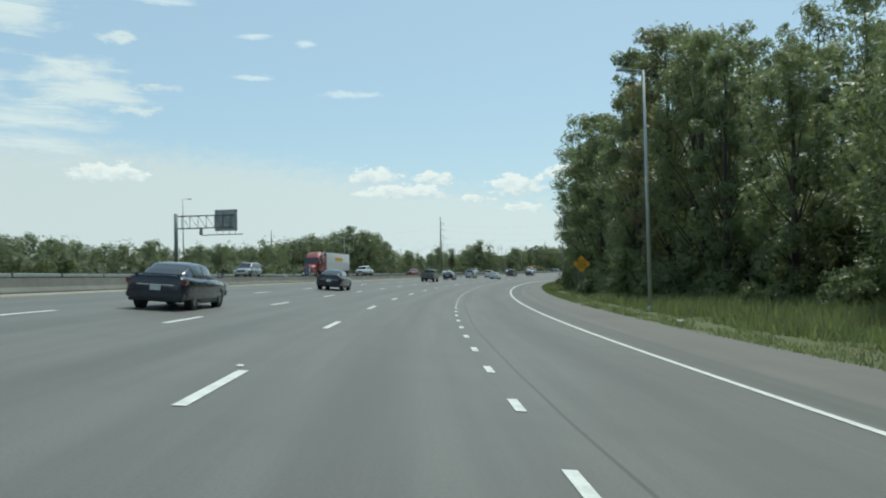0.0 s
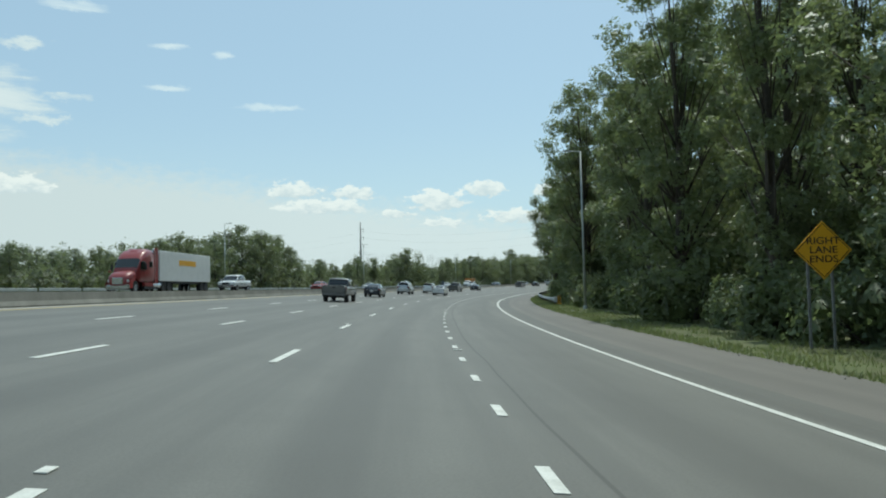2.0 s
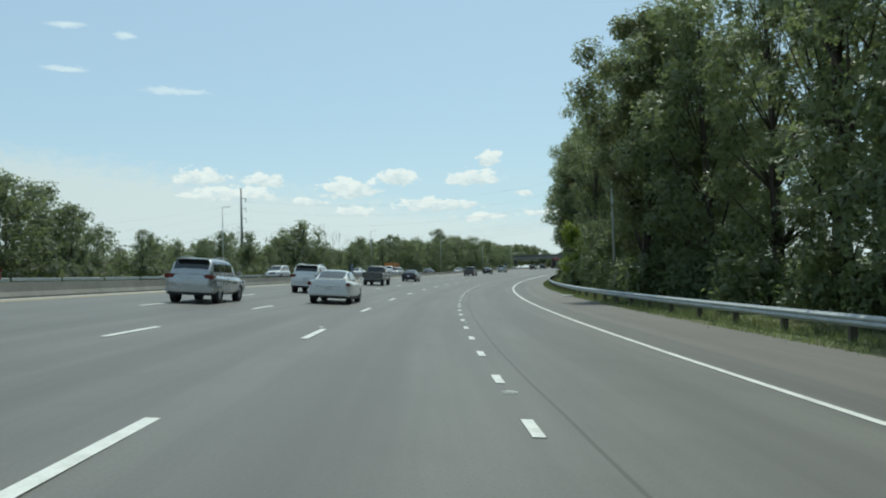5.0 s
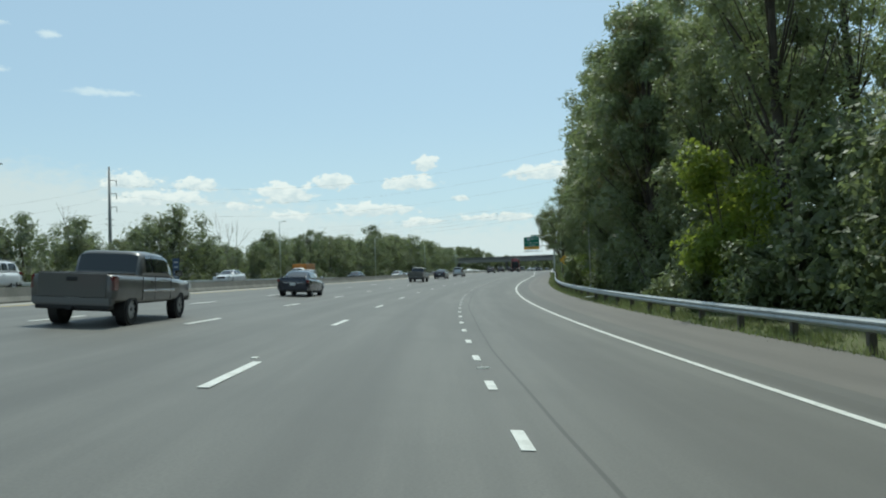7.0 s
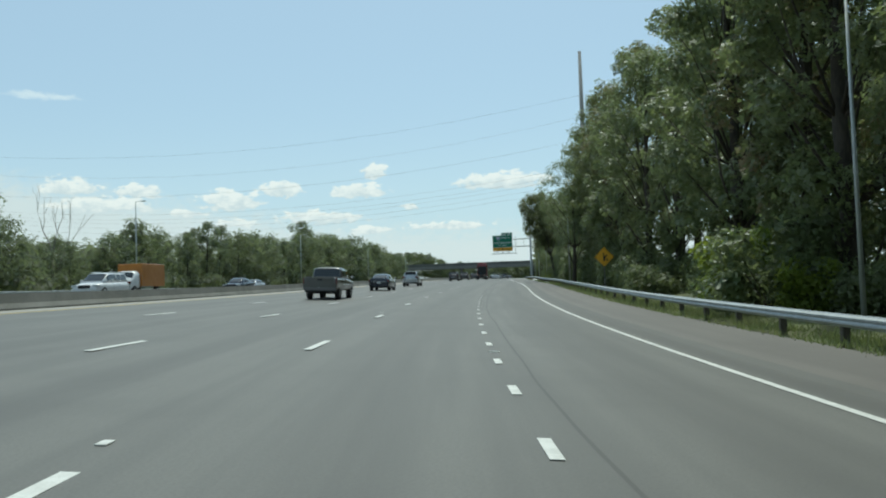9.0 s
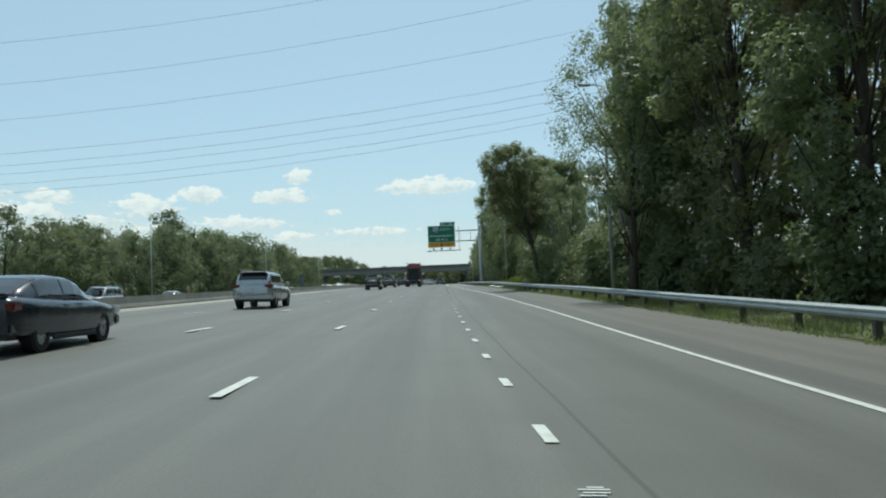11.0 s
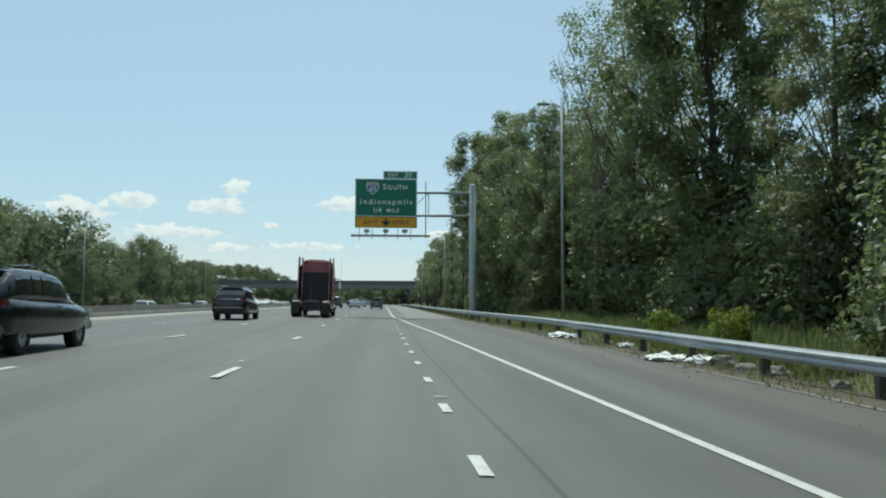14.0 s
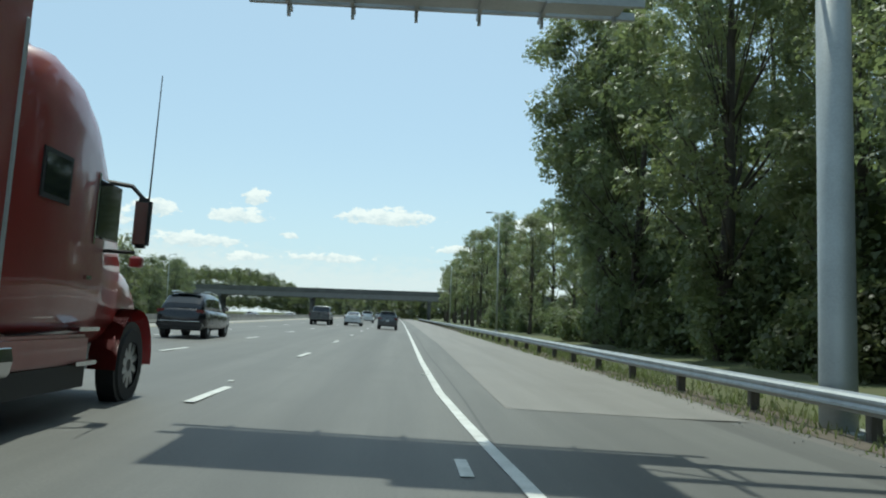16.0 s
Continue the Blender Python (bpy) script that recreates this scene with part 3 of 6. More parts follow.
def build_tree(label, seed, tall, spread, leaf_count, leaf, mat, low=0.12, lobes=30, lump=(0.20, 0.36), category="tree", name="tree", core=0.42):
    """A broad-leaved tree: trunk, limbs and a lobed crown."""
    rng = random.Random(seed)
    root = thing(name, label, category)
    top = tall * 0.86
    lean_x, lean_y = rng.uniform(-0.06, 0.06), rng.uniform(-0.06, 0.06)
    spine = [Vector((lean_x * h + rng.uniform(-0.15, 0.15), lean_y * h + rng.uniform(-0.15, 0.15), h)) for h in np.linspace(0, top, 7)]
    spine[0] = Vector((0, 0, -0.4))
    girth = 0.016 * tall
    wood = tube(spine, [girth * (1.35 if i == 0 else 1.0 - 0.14 * i) for i in range(7)], 8)
    blobs = []
    for k in range(lobes):
        f = low + (1 - low) * ((k + 0.5) / lobes) ** 0.9
        around = k * 2.4 + rng.uniform(-0.5, 0.5)
        shape = math.sin(min(max((f - low) / (1 - low), 0.06), 0.97) * math.pi) ** 0.55
        reach = spread * shape * rng.uniform(0.55, 1.0)
        h = tall * f
        base = spine[min(int(f * 6 * 0.8), 5)]
        tip = Vector((base.x + math.cos(around) * reach, base.y + math.sin(around) * reach, min(h, tall * 0.93)))
        mid = base.lerp(tip, 0.5) + Vector((rng.uniform(-0.1, 0.1) * reach, rng.uniform(-0.1, 0.1) * reach, rng.uniform(-0.14, 0.06) * reach))
        tube([base, mid, tip], [girth * 0.36 * (1.1 - f), girth * 0.20 * (1.1 - f) + 0.012, 0.010], 5, wood)
        blobs.append((tip.x, tip.y, tip.z, spread * rng.uniform(*lump) * (0.8 if f > 0.85 else 1.0), rng.uniform(0.65, 1.15)))
        if k % 2:
            inner = base.lerp(tip, rng.uniform(0.45, 0.7)) + Vector((rng.uniform(-1, 1), rng.uniform(-1, 1), rng.uniform(-0.6, 1.0))) * spread * 0.16
            blobs.append((inner.x, inner.y, inner.z, spread * rng.uniform(*lump) * 0.9, rng.uniform(0.7, 1.1)))
    blobs.append((spine[-1].x, spine[-1].y, tall * 0.9, spread * 0.34, 1.0))
    part("trunk", wood, M_BARK, root, smooth=True)
    part("crown", leaves_mesh("crown", blobs, leaf_count, leaf, mat, seed, core=core), None, root)
    return root


def build_bush(label, seed, tall, spread, leaf_count, leaf, mat, name="bush"):
    rng = random.Random(seed)
    root = thing(name, label, "bush")
    stems = bmesh.new()
    blobs = []
    for k in range(9):
        a, r, h = k * 2.4, spread * rng.uniform(0.2, 0.75), tall * rng.uniform(0.35, 0.78)
        tip = (math.cos(a) * r, math.sin(a) * r, h)
        tube([(math.cos(a) * 0.1, math.sin(a) * 0.1, -0.2), tip], [0.05, 0.012], 5, stems)
        blobs.append((*tip, spread * rng.uniform(0.32, 0.5), rng.uniform(0.75, 1.1)))
        blobs.append((tip[0] * 1.1, tip[1] * 1.1, h * 0.42, spread * rng.uniform(0.3, 0.45), 1.0))
    part("stem", stems, M_BARK, root)
    part("foliage", leaves_mesh("foliage", blobs, leaf_count, leaf, mat, seed, core=0.56), None, root)
    return root


def bare_tree(label, seed, tall, spread):
    """A leafless tree: every limb forks into thin twigs."""
    rng = random.Random(seed)
    root = thing("bare_tree", label, "dead tree")
    wood = bmesh.new()

    def grow(p, d, length, radius, depth):
        q = p + d * length * 0.5 + Vector((rng.uniform(-1, 1), rng.uniform(-1, 1), 0)) * length * 0.06
        e = q + (d + Vector((rng.uniform(-0.2, 0.2), rng.uniform(-0.2, 0.2), 0.1))).normalized() * length * 0.5
        tube([p, q, e], [radius, radius * 0.85, radius * 0.6], 5, wood)
        if depth == 0:
            return
        for k in range(rng.choice((2, 3))):
            turn = Vector((rng.uniform(-1, 1), rng.uniform(-1, 1), rng.uniform(0.1, 0.7))) * spread
            grow(e if k < 2 else q, (d + turn).normalized(), length * rng.uniform(0.55, 0.8), radius * 0.55, depth - 1)

    grow(Vector((0, 0, -0.3)), Vector((0, 0, 1)), tall * 0.42, tall * 0.012, 4)
    part("trunk", wood, M_DEADWOOD, root, smooth=True)
    return root


near_trees = [build_tree("tall dark green oak at the forest edge", 11, 22, 4.2, 13000, 0.36, M_LEAF, 0.05, 38, (0.19, 0.33)),
              build_tree("tall full maple in dense dark leaf", 12, 24, 4.6, 13500, 0.36, M_LEAF_B, 0.06, 42, (0.19, 0.33)),
              build_tree("tall slender tree with ragged crown", 13, 26, 3.3, 11500, 0.35, M_LEAF_B, 0.10, 36, (0.20, 0.34)),
              build_tree("broad green hardwood at the forest edge", 14, 20, 4.9, 13000, 0.37, M_LEAF, 0.05, 38, (0.18, 0.32)),
              build_tree("tall tree with browning leaves", 15, 21, 4.0, 11500, 0.36, M_LEAF_DRY, 0.08, 36, (0.19, 0.33))]
back_trees = [build_tree("tall green tree deeper in the forest", 16, 24, 4.6, 2400, 0.58, M_LEAF, 0.25, 18),
              build_tree("tall leafy tree deeper in the forest", 17, 25, 4.4, 2400, 0.58, M_LEAF_B, 0.25, 18)]
open_trees = [build_tree("tall open tree with visible limbs", 18, 22, 4.6, 8400, 0.30, M_LEAF_B, 0.40, 26, (0.14, 0.30), core=0),
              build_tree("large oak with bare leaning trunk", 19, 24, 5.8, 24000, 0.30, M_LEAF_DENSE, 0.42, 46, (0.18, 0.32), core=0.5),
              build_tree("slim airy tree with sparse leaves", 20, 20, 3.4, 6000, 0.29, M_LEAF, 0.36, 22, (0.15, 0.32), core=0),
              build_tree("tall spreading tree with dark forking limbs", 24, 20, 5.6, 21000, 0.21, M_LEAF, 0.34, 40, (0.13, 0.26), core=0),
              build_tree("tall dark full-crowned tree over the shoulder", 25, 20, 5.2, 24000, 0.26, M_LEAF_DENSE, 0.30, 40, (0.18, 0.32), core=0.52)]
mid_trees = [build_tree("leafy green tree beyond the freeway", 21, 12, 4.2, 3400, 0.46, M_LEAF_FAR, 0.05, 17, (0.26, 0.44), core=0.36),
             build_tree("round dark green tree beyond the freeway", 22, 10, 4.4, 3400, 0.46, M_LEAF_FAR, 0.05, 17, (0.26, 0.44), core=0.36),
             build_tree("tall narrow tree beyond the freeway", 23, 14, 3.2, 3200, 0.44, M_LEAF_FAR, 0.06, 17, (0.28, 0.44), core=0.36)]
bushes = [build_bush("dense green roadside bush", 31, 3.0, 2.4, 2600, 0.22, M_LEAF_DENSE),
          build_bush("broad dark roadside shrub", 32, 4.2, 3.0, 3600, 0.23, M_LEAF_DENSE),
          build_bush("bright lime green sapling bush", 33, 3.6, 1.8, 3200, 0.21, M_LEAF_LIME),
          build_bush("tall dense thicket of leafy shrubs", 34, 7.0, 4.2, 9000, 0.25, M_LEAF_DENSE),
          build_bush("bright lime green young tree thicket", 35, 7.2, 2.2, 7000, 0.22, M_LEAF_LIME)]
ALL_PLANTS = near_trees + back_trees + open_trees + mid_trees + bushes
for ob in ALL_PLANTS:
    ob["group"] = "roadside trees" if ob["category"] == "tree" else "roadside bushes"


def planted(source, s, e, scale=1.0, turn=0.0, sink=0.15):
    m = Matrix.Translation(spot(s, e, -sink + (min((e - 16) * 0.03, 1.2) if e > 16 else 0))) @ Matrix.Rotation(turn, 4, "Z")
    ob = copy_thing(source, m)
    ob.matrix_basis = m @ Matrix.Diagonal((scale, scale, scale, 1))
    return ob


def forest_height(s):
    """Height of the forest edge in metres."""
    return float(np.interp(s, (-40, 20, 45, 70, 100, 115, 135, 150, 170, 205, 215, 240, 250, 260, 276, 298, 306, 318, 345, 356, 364, 370, 386, 398, 410, 422, 438, 446, 453, 460, 473, 486, 494, 502, 520, 567, 640),
                           (12, 13, 18, 23, 22.5, 22.5, 23.6, 23.2, 21.5, 21, 18, 18, 21, 23.5, 26.5, 26, 23, 23.5, 26, 20, 10, 6, 4.5, 6.5, 8.5, 9.5, 10, 13, 18.5, 21, 23.5, 23.5, 18, 14, 15, 16.5, 16.5)))


def forest_front(s):
    return float(np.interp(s, (-40, 40, 75, 120, 200, 296, 302, 312, 318, 370, 400, 430, 470, 560), (26, 22.5, 18.8, 18, 17.4, 17.2, 21, 21, 17.2, 19, 20, 19, 17, 16)))


def far_height(s):
    """Height of the treeline beyond the other carriageway in metres."""
    return float(np.interp(s, (60, 120, 160, 180, 186, 192, 205, 213, 222, 229, 238, 245, 250, 257, 266, 277, 283, 289, 294, 298, 306, 316, 321, 327, 333, 337, 341, 350, 363, 371, 381, 390, 402, 410, 420, 450, 463, 471, 477, 482, 495, 530, 550, 575, 590, 600, 615, 680, 740, 800),
                           (4.5, 4.5, 5, 5.5, 6.5, 8.6, 9, 9, 12.2, 11, 11, 10.8, 8, 6.8, 5.6, 5.3, 6, 7.5, 6.8, 5.3, 5.5, 6.5, 9, 12, 11.5, 8.5, 6.5, 6, 6.5, 9.5, 8, 9, 12, 11.5, 10.5, 10.5, 14, 17, 16, 13.5, 14, 14.5, 12.3, 12.8, 15.5, 15.5, 12, 13, 15, 15)))


def plant_forest():
    rng = random.Random(5)
    s = -30.0
    while s < 690:
        h, airy = forest_height(s), 206 < s < 243
        kind = rng.choice((0, 1, 1, 2, 2, 3)) if rng.random() > 0.08 else 4
        source, tall = near_trees[kind], (22, 24, 26, 20, 21)[kind]
        if airy and rng.random() < 0.85:
            source, tall = open_trees[0], 20
        if s > 505 or s < -8:
            kind = int(s) % 2
            source, tall = back_trees[kind], (24, 25)[kind]
        planted(source, s + rng.uniform(-2.4, 2.4), forest_front(s) + rng.uniform(-1.2, 2.2), h * rng.uniform(0.8, 1.1) / tall, rng.uniform(0, 6.28))
        if not airy and not 362 < s < 500 and s < 640:
            kind = rng.choice((0, 1))
            planted(back_trees[kind], s + rng.uniform(-2.4, 2.4), forest_front(s) + 7.5 + rng.uniform(-1.2, 1.2), h * rng.uniform(0.92, 1.18) / (24, 25)[kind], rng.uniform(0, 6.28))
            if 40 < s < 150:
                planted(back_trees[1 - kind], s + 3.4, forest_front(s) + 12.5, 0.95 * h / 24, 1.7 * s)
                planted(bushes[3], s + 1.2, forest_front(s) + 4.0, 0.95, 2.9 * s)
        s += 6.9 if s < 480 else 8.4
    for s, e, k, source in ((381, 14.6, 0.52, 0), (393, 21, 0.62, 2), (376, 14.8, 0.50, 2), (373, 18.5, 0.46, 0), (370, 19, 0.46, 2), (400, 20, 0.72, 2), (364, 18.5, 0.7, 2), (355, 17.5, 0.8, 1),
                            (421, 21, 0.86, 2), (436, 19, 1.08, 3), (429, 18.5, 0.82, 2), (447, 22, 0.75, 2), (454, 20, 0.85, 0),
                            (487, 15.6, 0.98, 1), (217, 20, 0.98, 0), (228, 21, 1.0, 2), (237, 19.5, 0.9, 0)):
        planted(open_trees[source], s, e, k, s)
    for s, e, k, source in ((420.5, 18.2, 0.96, 4), (398.0, 17.4, 0.76, 4), (407.5, 18.6, 0.58, 4), (360.5, 18.6, 0.84, 3), (348.5, 13.6, 0.80, 3), (367, 17.8, 0.47, 4), (190, 15.3, 0.94, 4)):
        planted(open_trees[source], s, e, k, 2.3 * s)
    for s, e, k in ((361, 15.4, 0.78), (374.5, 15.6, 0.66), (380, 15.2, 0.74), (385.5, 15.4, 0.84), (391, 15.2, 0.86), (396.5, 15.6, 0.84), (402, 16.2, 0.8)):
        planted(bushes[3], s, e, k, 1.3 * s)
    for k, s in enumerate((457, 463.5, 470, 476.5, 483, 489.5)):
        planted(back_trees[k % 2], s, forest_front(s) + 5.5, 0.88 * forest_height(s) / 24, 2.1 * s)
    # the great oak leans out over the shoulder
    for s, e, k, source in ((401, 16.5, 0.60, 0), (410.5, 17.6, 0.54, 1), (250, 16.8, 0.95, 4), (349, 17.5, 0.85, 0), (431.5, 17.6, 0.46, 2), (452.5, 17.4, 0.94, 3), (440.5, 18.2, 0.58, 1), (446.5, 17.8, 0.66, 0)):
        planted(near_trees[source], s, e, k, s)
    oak = planted(open_trees[1], 385.5, 13.4, 0.66, 1.2)
    oak.matrix_basis = stand(385.5, 13.5, -0.15) @ Matrix.Rotation(radians(-12), 4, "Y") @ Matrix.Rotation(1.2, 4, "Z") @ Matrix.Diagonal((0.68, 0.68, 0.66, 1))
    s = -30.0
    while s < 560:
        front = max(forest_front(s) - 2.2, 16.4) if s > 50 else forest_front(s) + 1.2
        if not (425 < s < 442):
            planted(rng.choice(bushes[:2]), s + rng.uniform(-1, 1), front + rng.uniform(-0.2, 1.4), rng.uniform(0.7, 1.15), rng.uniform(0, 6.28))
        s += 5.8
    for s, e, k in ((228.4, 15.4, 1.16), (233, 17.0, 0.8), (366, 18, 1.0), (372, 18, 0.88), (378, 18.5, 0.78), (384.5, 18.5, 0.62), (391, 18.5, 0.7), (398, 18, 0.85), (405, 18.5, 1.0), (412, 18.5, 1.0), (419, 19.5, 1.1), (426, 20, 1.15), (433, 20.5, 1.2), (440, 20, 1.2), (447, 20, 1.2), (453, 20.5, 1.3), (459, 20, 1.3), (466, 20.5, 1.2), (473, 20, 1.2), (480, 20.5, 1.25), (487.5, 20, 1.2), (381, 23.5, 1.1), (387, 23, 1.15), (394, 23.5, 1.2)):
        planted(bushes[4] if s < 350 else bushes[3], s, e, k, s)
    for s, e, k in ((210, 18, 0.9), (217, 17.8, 1.1), (222, 19, 1.2), (236, 18, 1.0), (241, 17.4, 0.9)):
        planted(bushes[3], s, e, k, s)
    for s, e, k in ((285, 15.0, 1.15), (279.5, 15.6, 0.7), (268, 15.6, 0.7), (409, 13.2, 0.45), (413.5, 12.8, 0.4)):
        planted(bushes[2], s, e, k, s)
    for s, e, k in ((23, 20.5, 0.36), (29, 21.2, 0.42), (37, 21.5, 0.55), (43, 19.6, 0.40), (48, 19.0, 0.42), (54, 17.8, 0.40), (223, 14.9, 0.80), (229, 14.6, 0.70), (234, 14.8, 0.84), (281, 15.2, 0.9), (306, 15.4, 0.8), (311, 15.8, 0.8)):
        planted(bushes[1] if int(s) % 2 else bushes[0], s, e, k, s)
    for s in (12, 19, 26, 33, 40, 47, 54, 61):
        planted(bushes[3], s, forest_front(s) + 4.0, 0.85 + 0.04 * (s % 4), s)
    s = 40.0
    while s < 655:
        kind = rng.randrange(3)
        h = far_height(s) + 2.3
        planted(mid_trees[kind], s + rng.uniform(-1, 1), -55 + rng.uniform(-2.5, 2.5), h * rng.uniform(0.86, 1.06) / (12, 10, 14)[kind], rng.uniform(0, 6.28))
        s += min(max(h * 0.55, 4.0), 6.6) if s < 560 else 8.5
    # single trees that stand above the rest
    for s, k, kind in ((329.5, 1.22, 0), (402, 1.05, 2), (222.5, 1.12, 2), (472, 1.42, 2), (238, 1.15, 0), (373, 1.03, 0), (301, 0.88, 0), (289, 0.84, 0)):
        planted(mid_trees[kind], s, -54.5, k, s)
    # the low thicket along the far verge
    blobs = []
    for k in range(560):
        p = spot(rng.uniform(15, 660), rng.uniform(-54, -49.5))
        r = rng.uniform(0.9, 1.9)
        blobs.append((p.x, p.y, p.z + r * rng.uniform(0.5, 1.5), r, rng.uniform(0.8, 1.3)))
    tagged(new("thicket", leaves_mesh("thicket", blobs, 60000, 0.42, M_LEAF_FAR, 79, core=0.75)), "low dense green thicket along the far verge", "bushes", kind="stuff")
    # woods further back, too many to tell apart
    blobs = []
    for k in range(500):
        s = rng.uniform(40, 665)
        e = rng.uniform(-95, -59)
        h = (far_height(s) + 0.6) * rng.uniform(0.7, 1.0)
        p = spot(s, e)
        for j in range(3):
            r = rng.uniform(1.6, 3.0)
            blobs.append((p.x + rng.uniform(-2, 2), p.y + rng.uniform(-2, 2), p.z + h * (0.3 + 0.3 * j), r, 1.2))
    for k in range(240):
        s, off = rng.uniform(-30, 480), rng.uniform(15, 26)
        if 360 < s < 505 or 200 < s < 246:
            continue
        h = forest_height(s) * rng.uniform(0.65, 0.92)
        p = spot(s, forest_front(s) + off)
        for j in range(3):
            blobs.append((p.x + rng.uniform(-2, 2), p.y + rng.uniform(-2, 2), p.z + h * (0.25 + 0.33 * j), rng.uniform(2.2, 3.6), 1.2))
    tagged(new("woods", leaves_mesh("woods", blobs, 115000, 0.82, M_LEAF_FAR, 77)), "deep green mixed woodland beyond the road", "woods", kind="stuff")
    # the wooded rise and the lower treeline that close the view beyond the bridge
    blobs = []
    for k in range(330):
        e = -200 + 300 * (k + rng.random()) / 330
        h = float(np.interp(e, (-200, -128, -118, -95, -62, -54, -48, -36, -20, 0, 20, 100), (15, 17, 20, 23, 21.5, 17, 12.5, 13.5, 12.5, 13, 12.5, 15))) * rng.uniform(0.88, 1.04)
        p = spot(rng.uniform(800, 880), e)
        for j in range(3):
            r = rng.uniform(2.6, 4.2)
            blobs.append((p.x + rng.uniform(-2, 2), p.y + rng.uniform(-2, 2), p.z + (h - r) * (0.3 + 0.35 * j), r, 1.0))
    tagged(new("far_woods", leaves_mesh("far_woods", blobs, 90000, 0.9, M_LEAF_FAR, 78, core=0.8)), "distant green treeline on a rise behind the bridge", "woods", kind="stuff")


def blades(name, spots, mat, low, high, width, seed):
    """Thin upright leaning blades at the given spots."""
    rng = np.random.default_rng(seed)
    base = np.array([tuple(p) for p in spots])
    n = len(base)
    a = rng.random(n) * 6.283
    side = np.stack([np.cos(a), np.sin(a), 0 * a], 1) * (width * (0.6 + 0.8 * rng.random(n)))[:, None]
    tall = low + (high - low) * rng.random(n) ** 1.6
    tip = base + np.stack([rng.normal(size=n) * 0.3 * tall, rng.normal(size=n) * 0.3 * tall, tall], 1)
    tri = np.stack([base - side, base + side, tip], 1)
    me = bpy.data.meshes.new(name)
    me.vertices.add(n * 3)
    me.vertices.foreach_set("co", tri.reshape(-1))
    me.loops.add(n * 3)
    me.loops.foreach_set("vertex_index", np.arange(n * 3, dtype=np.int32))
    me.polygons.add(n)
    me.polygons.foreach_set("loop_start", np.arange(0, n * 3, 3, dtype=np.int32))
    me.materials.append(mat)
    me.update(calc_edges=True)
    return me


def plant_grass():
    rng = random.Random(8)
    spots = []
    while len(spots) < 64000:
        s = rng.uniform(-5, 150) if rng.random() < 0.45 else rng.uniform(130, 520)
        edge = paved(s)
        reach = 6.0 if s < 70 else 3.6
        e = edge - 0.12 + reach * rng.random() ** 1.3
        if noise.noise(Vector((s * 0.35, e * 0.8, 0))) < -0.25:
            continue
        spots.append(spot(s, e, -0.02 + (min((e - 16) * 0.03, 1.2) if e > 16 else 0)))
    tagged(new("grass", blades("grass", spots, M_GRASS, 0.06, 0.24, 0.02, 4)), "rough uncut green roadside grass", "grass", kind="stuff")
    spots = []
    while len(spots) < 26000:
        s, e = (rng.uniform(-5, 75), rng.uniform(15.5, 23)) if rng.random() < 0.6 else (rng.uniform(385, 450), rng.uniform(12.6, 18))
        if noise.noise(Vector((s * 0.22, e * 0.3, 5))) < -0.05:
            continue
        spots.append(spot(s, e, -0.05 + (min((e - 16) * 0.03, 1.2) if e > 16 else 0)))
    tagged(new("weeds", blades("weeds", spots, M_WEED, 0.25, 1.0, 0.028, 6)), "tall tangled green weeds below the trees", "weeds", kind="stuff")
    spots = []
    while len(spots) < 30000:
        s, e = rng.uniform(4, 66), rng.uniform(13.6, 23.5)
        if noise.noise(Vector((s * 0.30, e * 0.45, 11))) < -0.12:
            continue
        spots.append(spot(s, e, -0.05 + (min((e - 16) * 0.03, 1.2) if e > 16 else 0)))
    while len(spots) < 42000:
        s, e = rng.uniform(402, 436), rng.uniform(11.6, 15.6)
        if noise.noise(Vector((s * 0.25, e * 0.4, 17))) < 0.0 or e < rail_line(s) + 0.35:
            continue
        spots.append(spot(s, e, -0.05))
    tagged(new("tall_grass", blades("tall_grass", spots, M_GRASS, 0.15, 0.85, 0.026, 14)), "tall soft green grass on the open verge", "grass", kind="stuff")
    spots = []
    while len(spots) < 34000:
        s = rng.uniform(136, 330) if rng.random() < 0.5 else rng.uniform(330, 500)
        e = rail_line(s) + rng.gauss(0.35, 0.35)
        if s > 392 and rng.random() < 0.6:
            continue
        if e < paved(s) - 0.05 or noise.noise(Vector((s * 0.3, e * 0.5, 9))) < -0.15:
            continue
        spots.append(spot(s, e, -0.03))
    tagged(new("rail_grass", blades("rail_grass", spots, M_WEED, 0.06, 0.32, 0.018, 9)), "unmown grass growing under the guardrail", "grass", kind="stuff")


def scatter_gravel():
    """Loose stones along the edge of the shoulder."""
    rng = np.random.default_rng(15)
    tips = np.array([(1, 0, 0), (-1, 0, 0), (0, 1, 0), (0, -1, 0), (0, 0, 1), (0, 0, -1)], float)
    faces = np.array([(0, 2, 4), (2, 1, 4), (1, 3, 4), (3, 0, 4), (2, 0, 5), (1, 2, 5), (3, 1, 5), (0, 3, 5)])
    verts, polys = [], []
    for k in range(1800):
        s = rng.uniform(20, 500) if k % 3 else rng.uniform(380, 470)
        e = paved(s) - abs(rng.normal(0, 0.35)) + 0.15
        size = 0.012 + 0.026 * rng.random() ** 3
        p = np.array(spot(s, e, 0.3 * size))
        polys.extend(faces + 6 * k)
        verts.extend(p + tips * rng.uniform(0.5, 1.2, (6, 1)) * size)
    tagged(new("gravel", mesh_from("gravel", verts, polys, M_STONE)), "loose pale gravel along the shoulder edge", "gravel", kind="stuff")


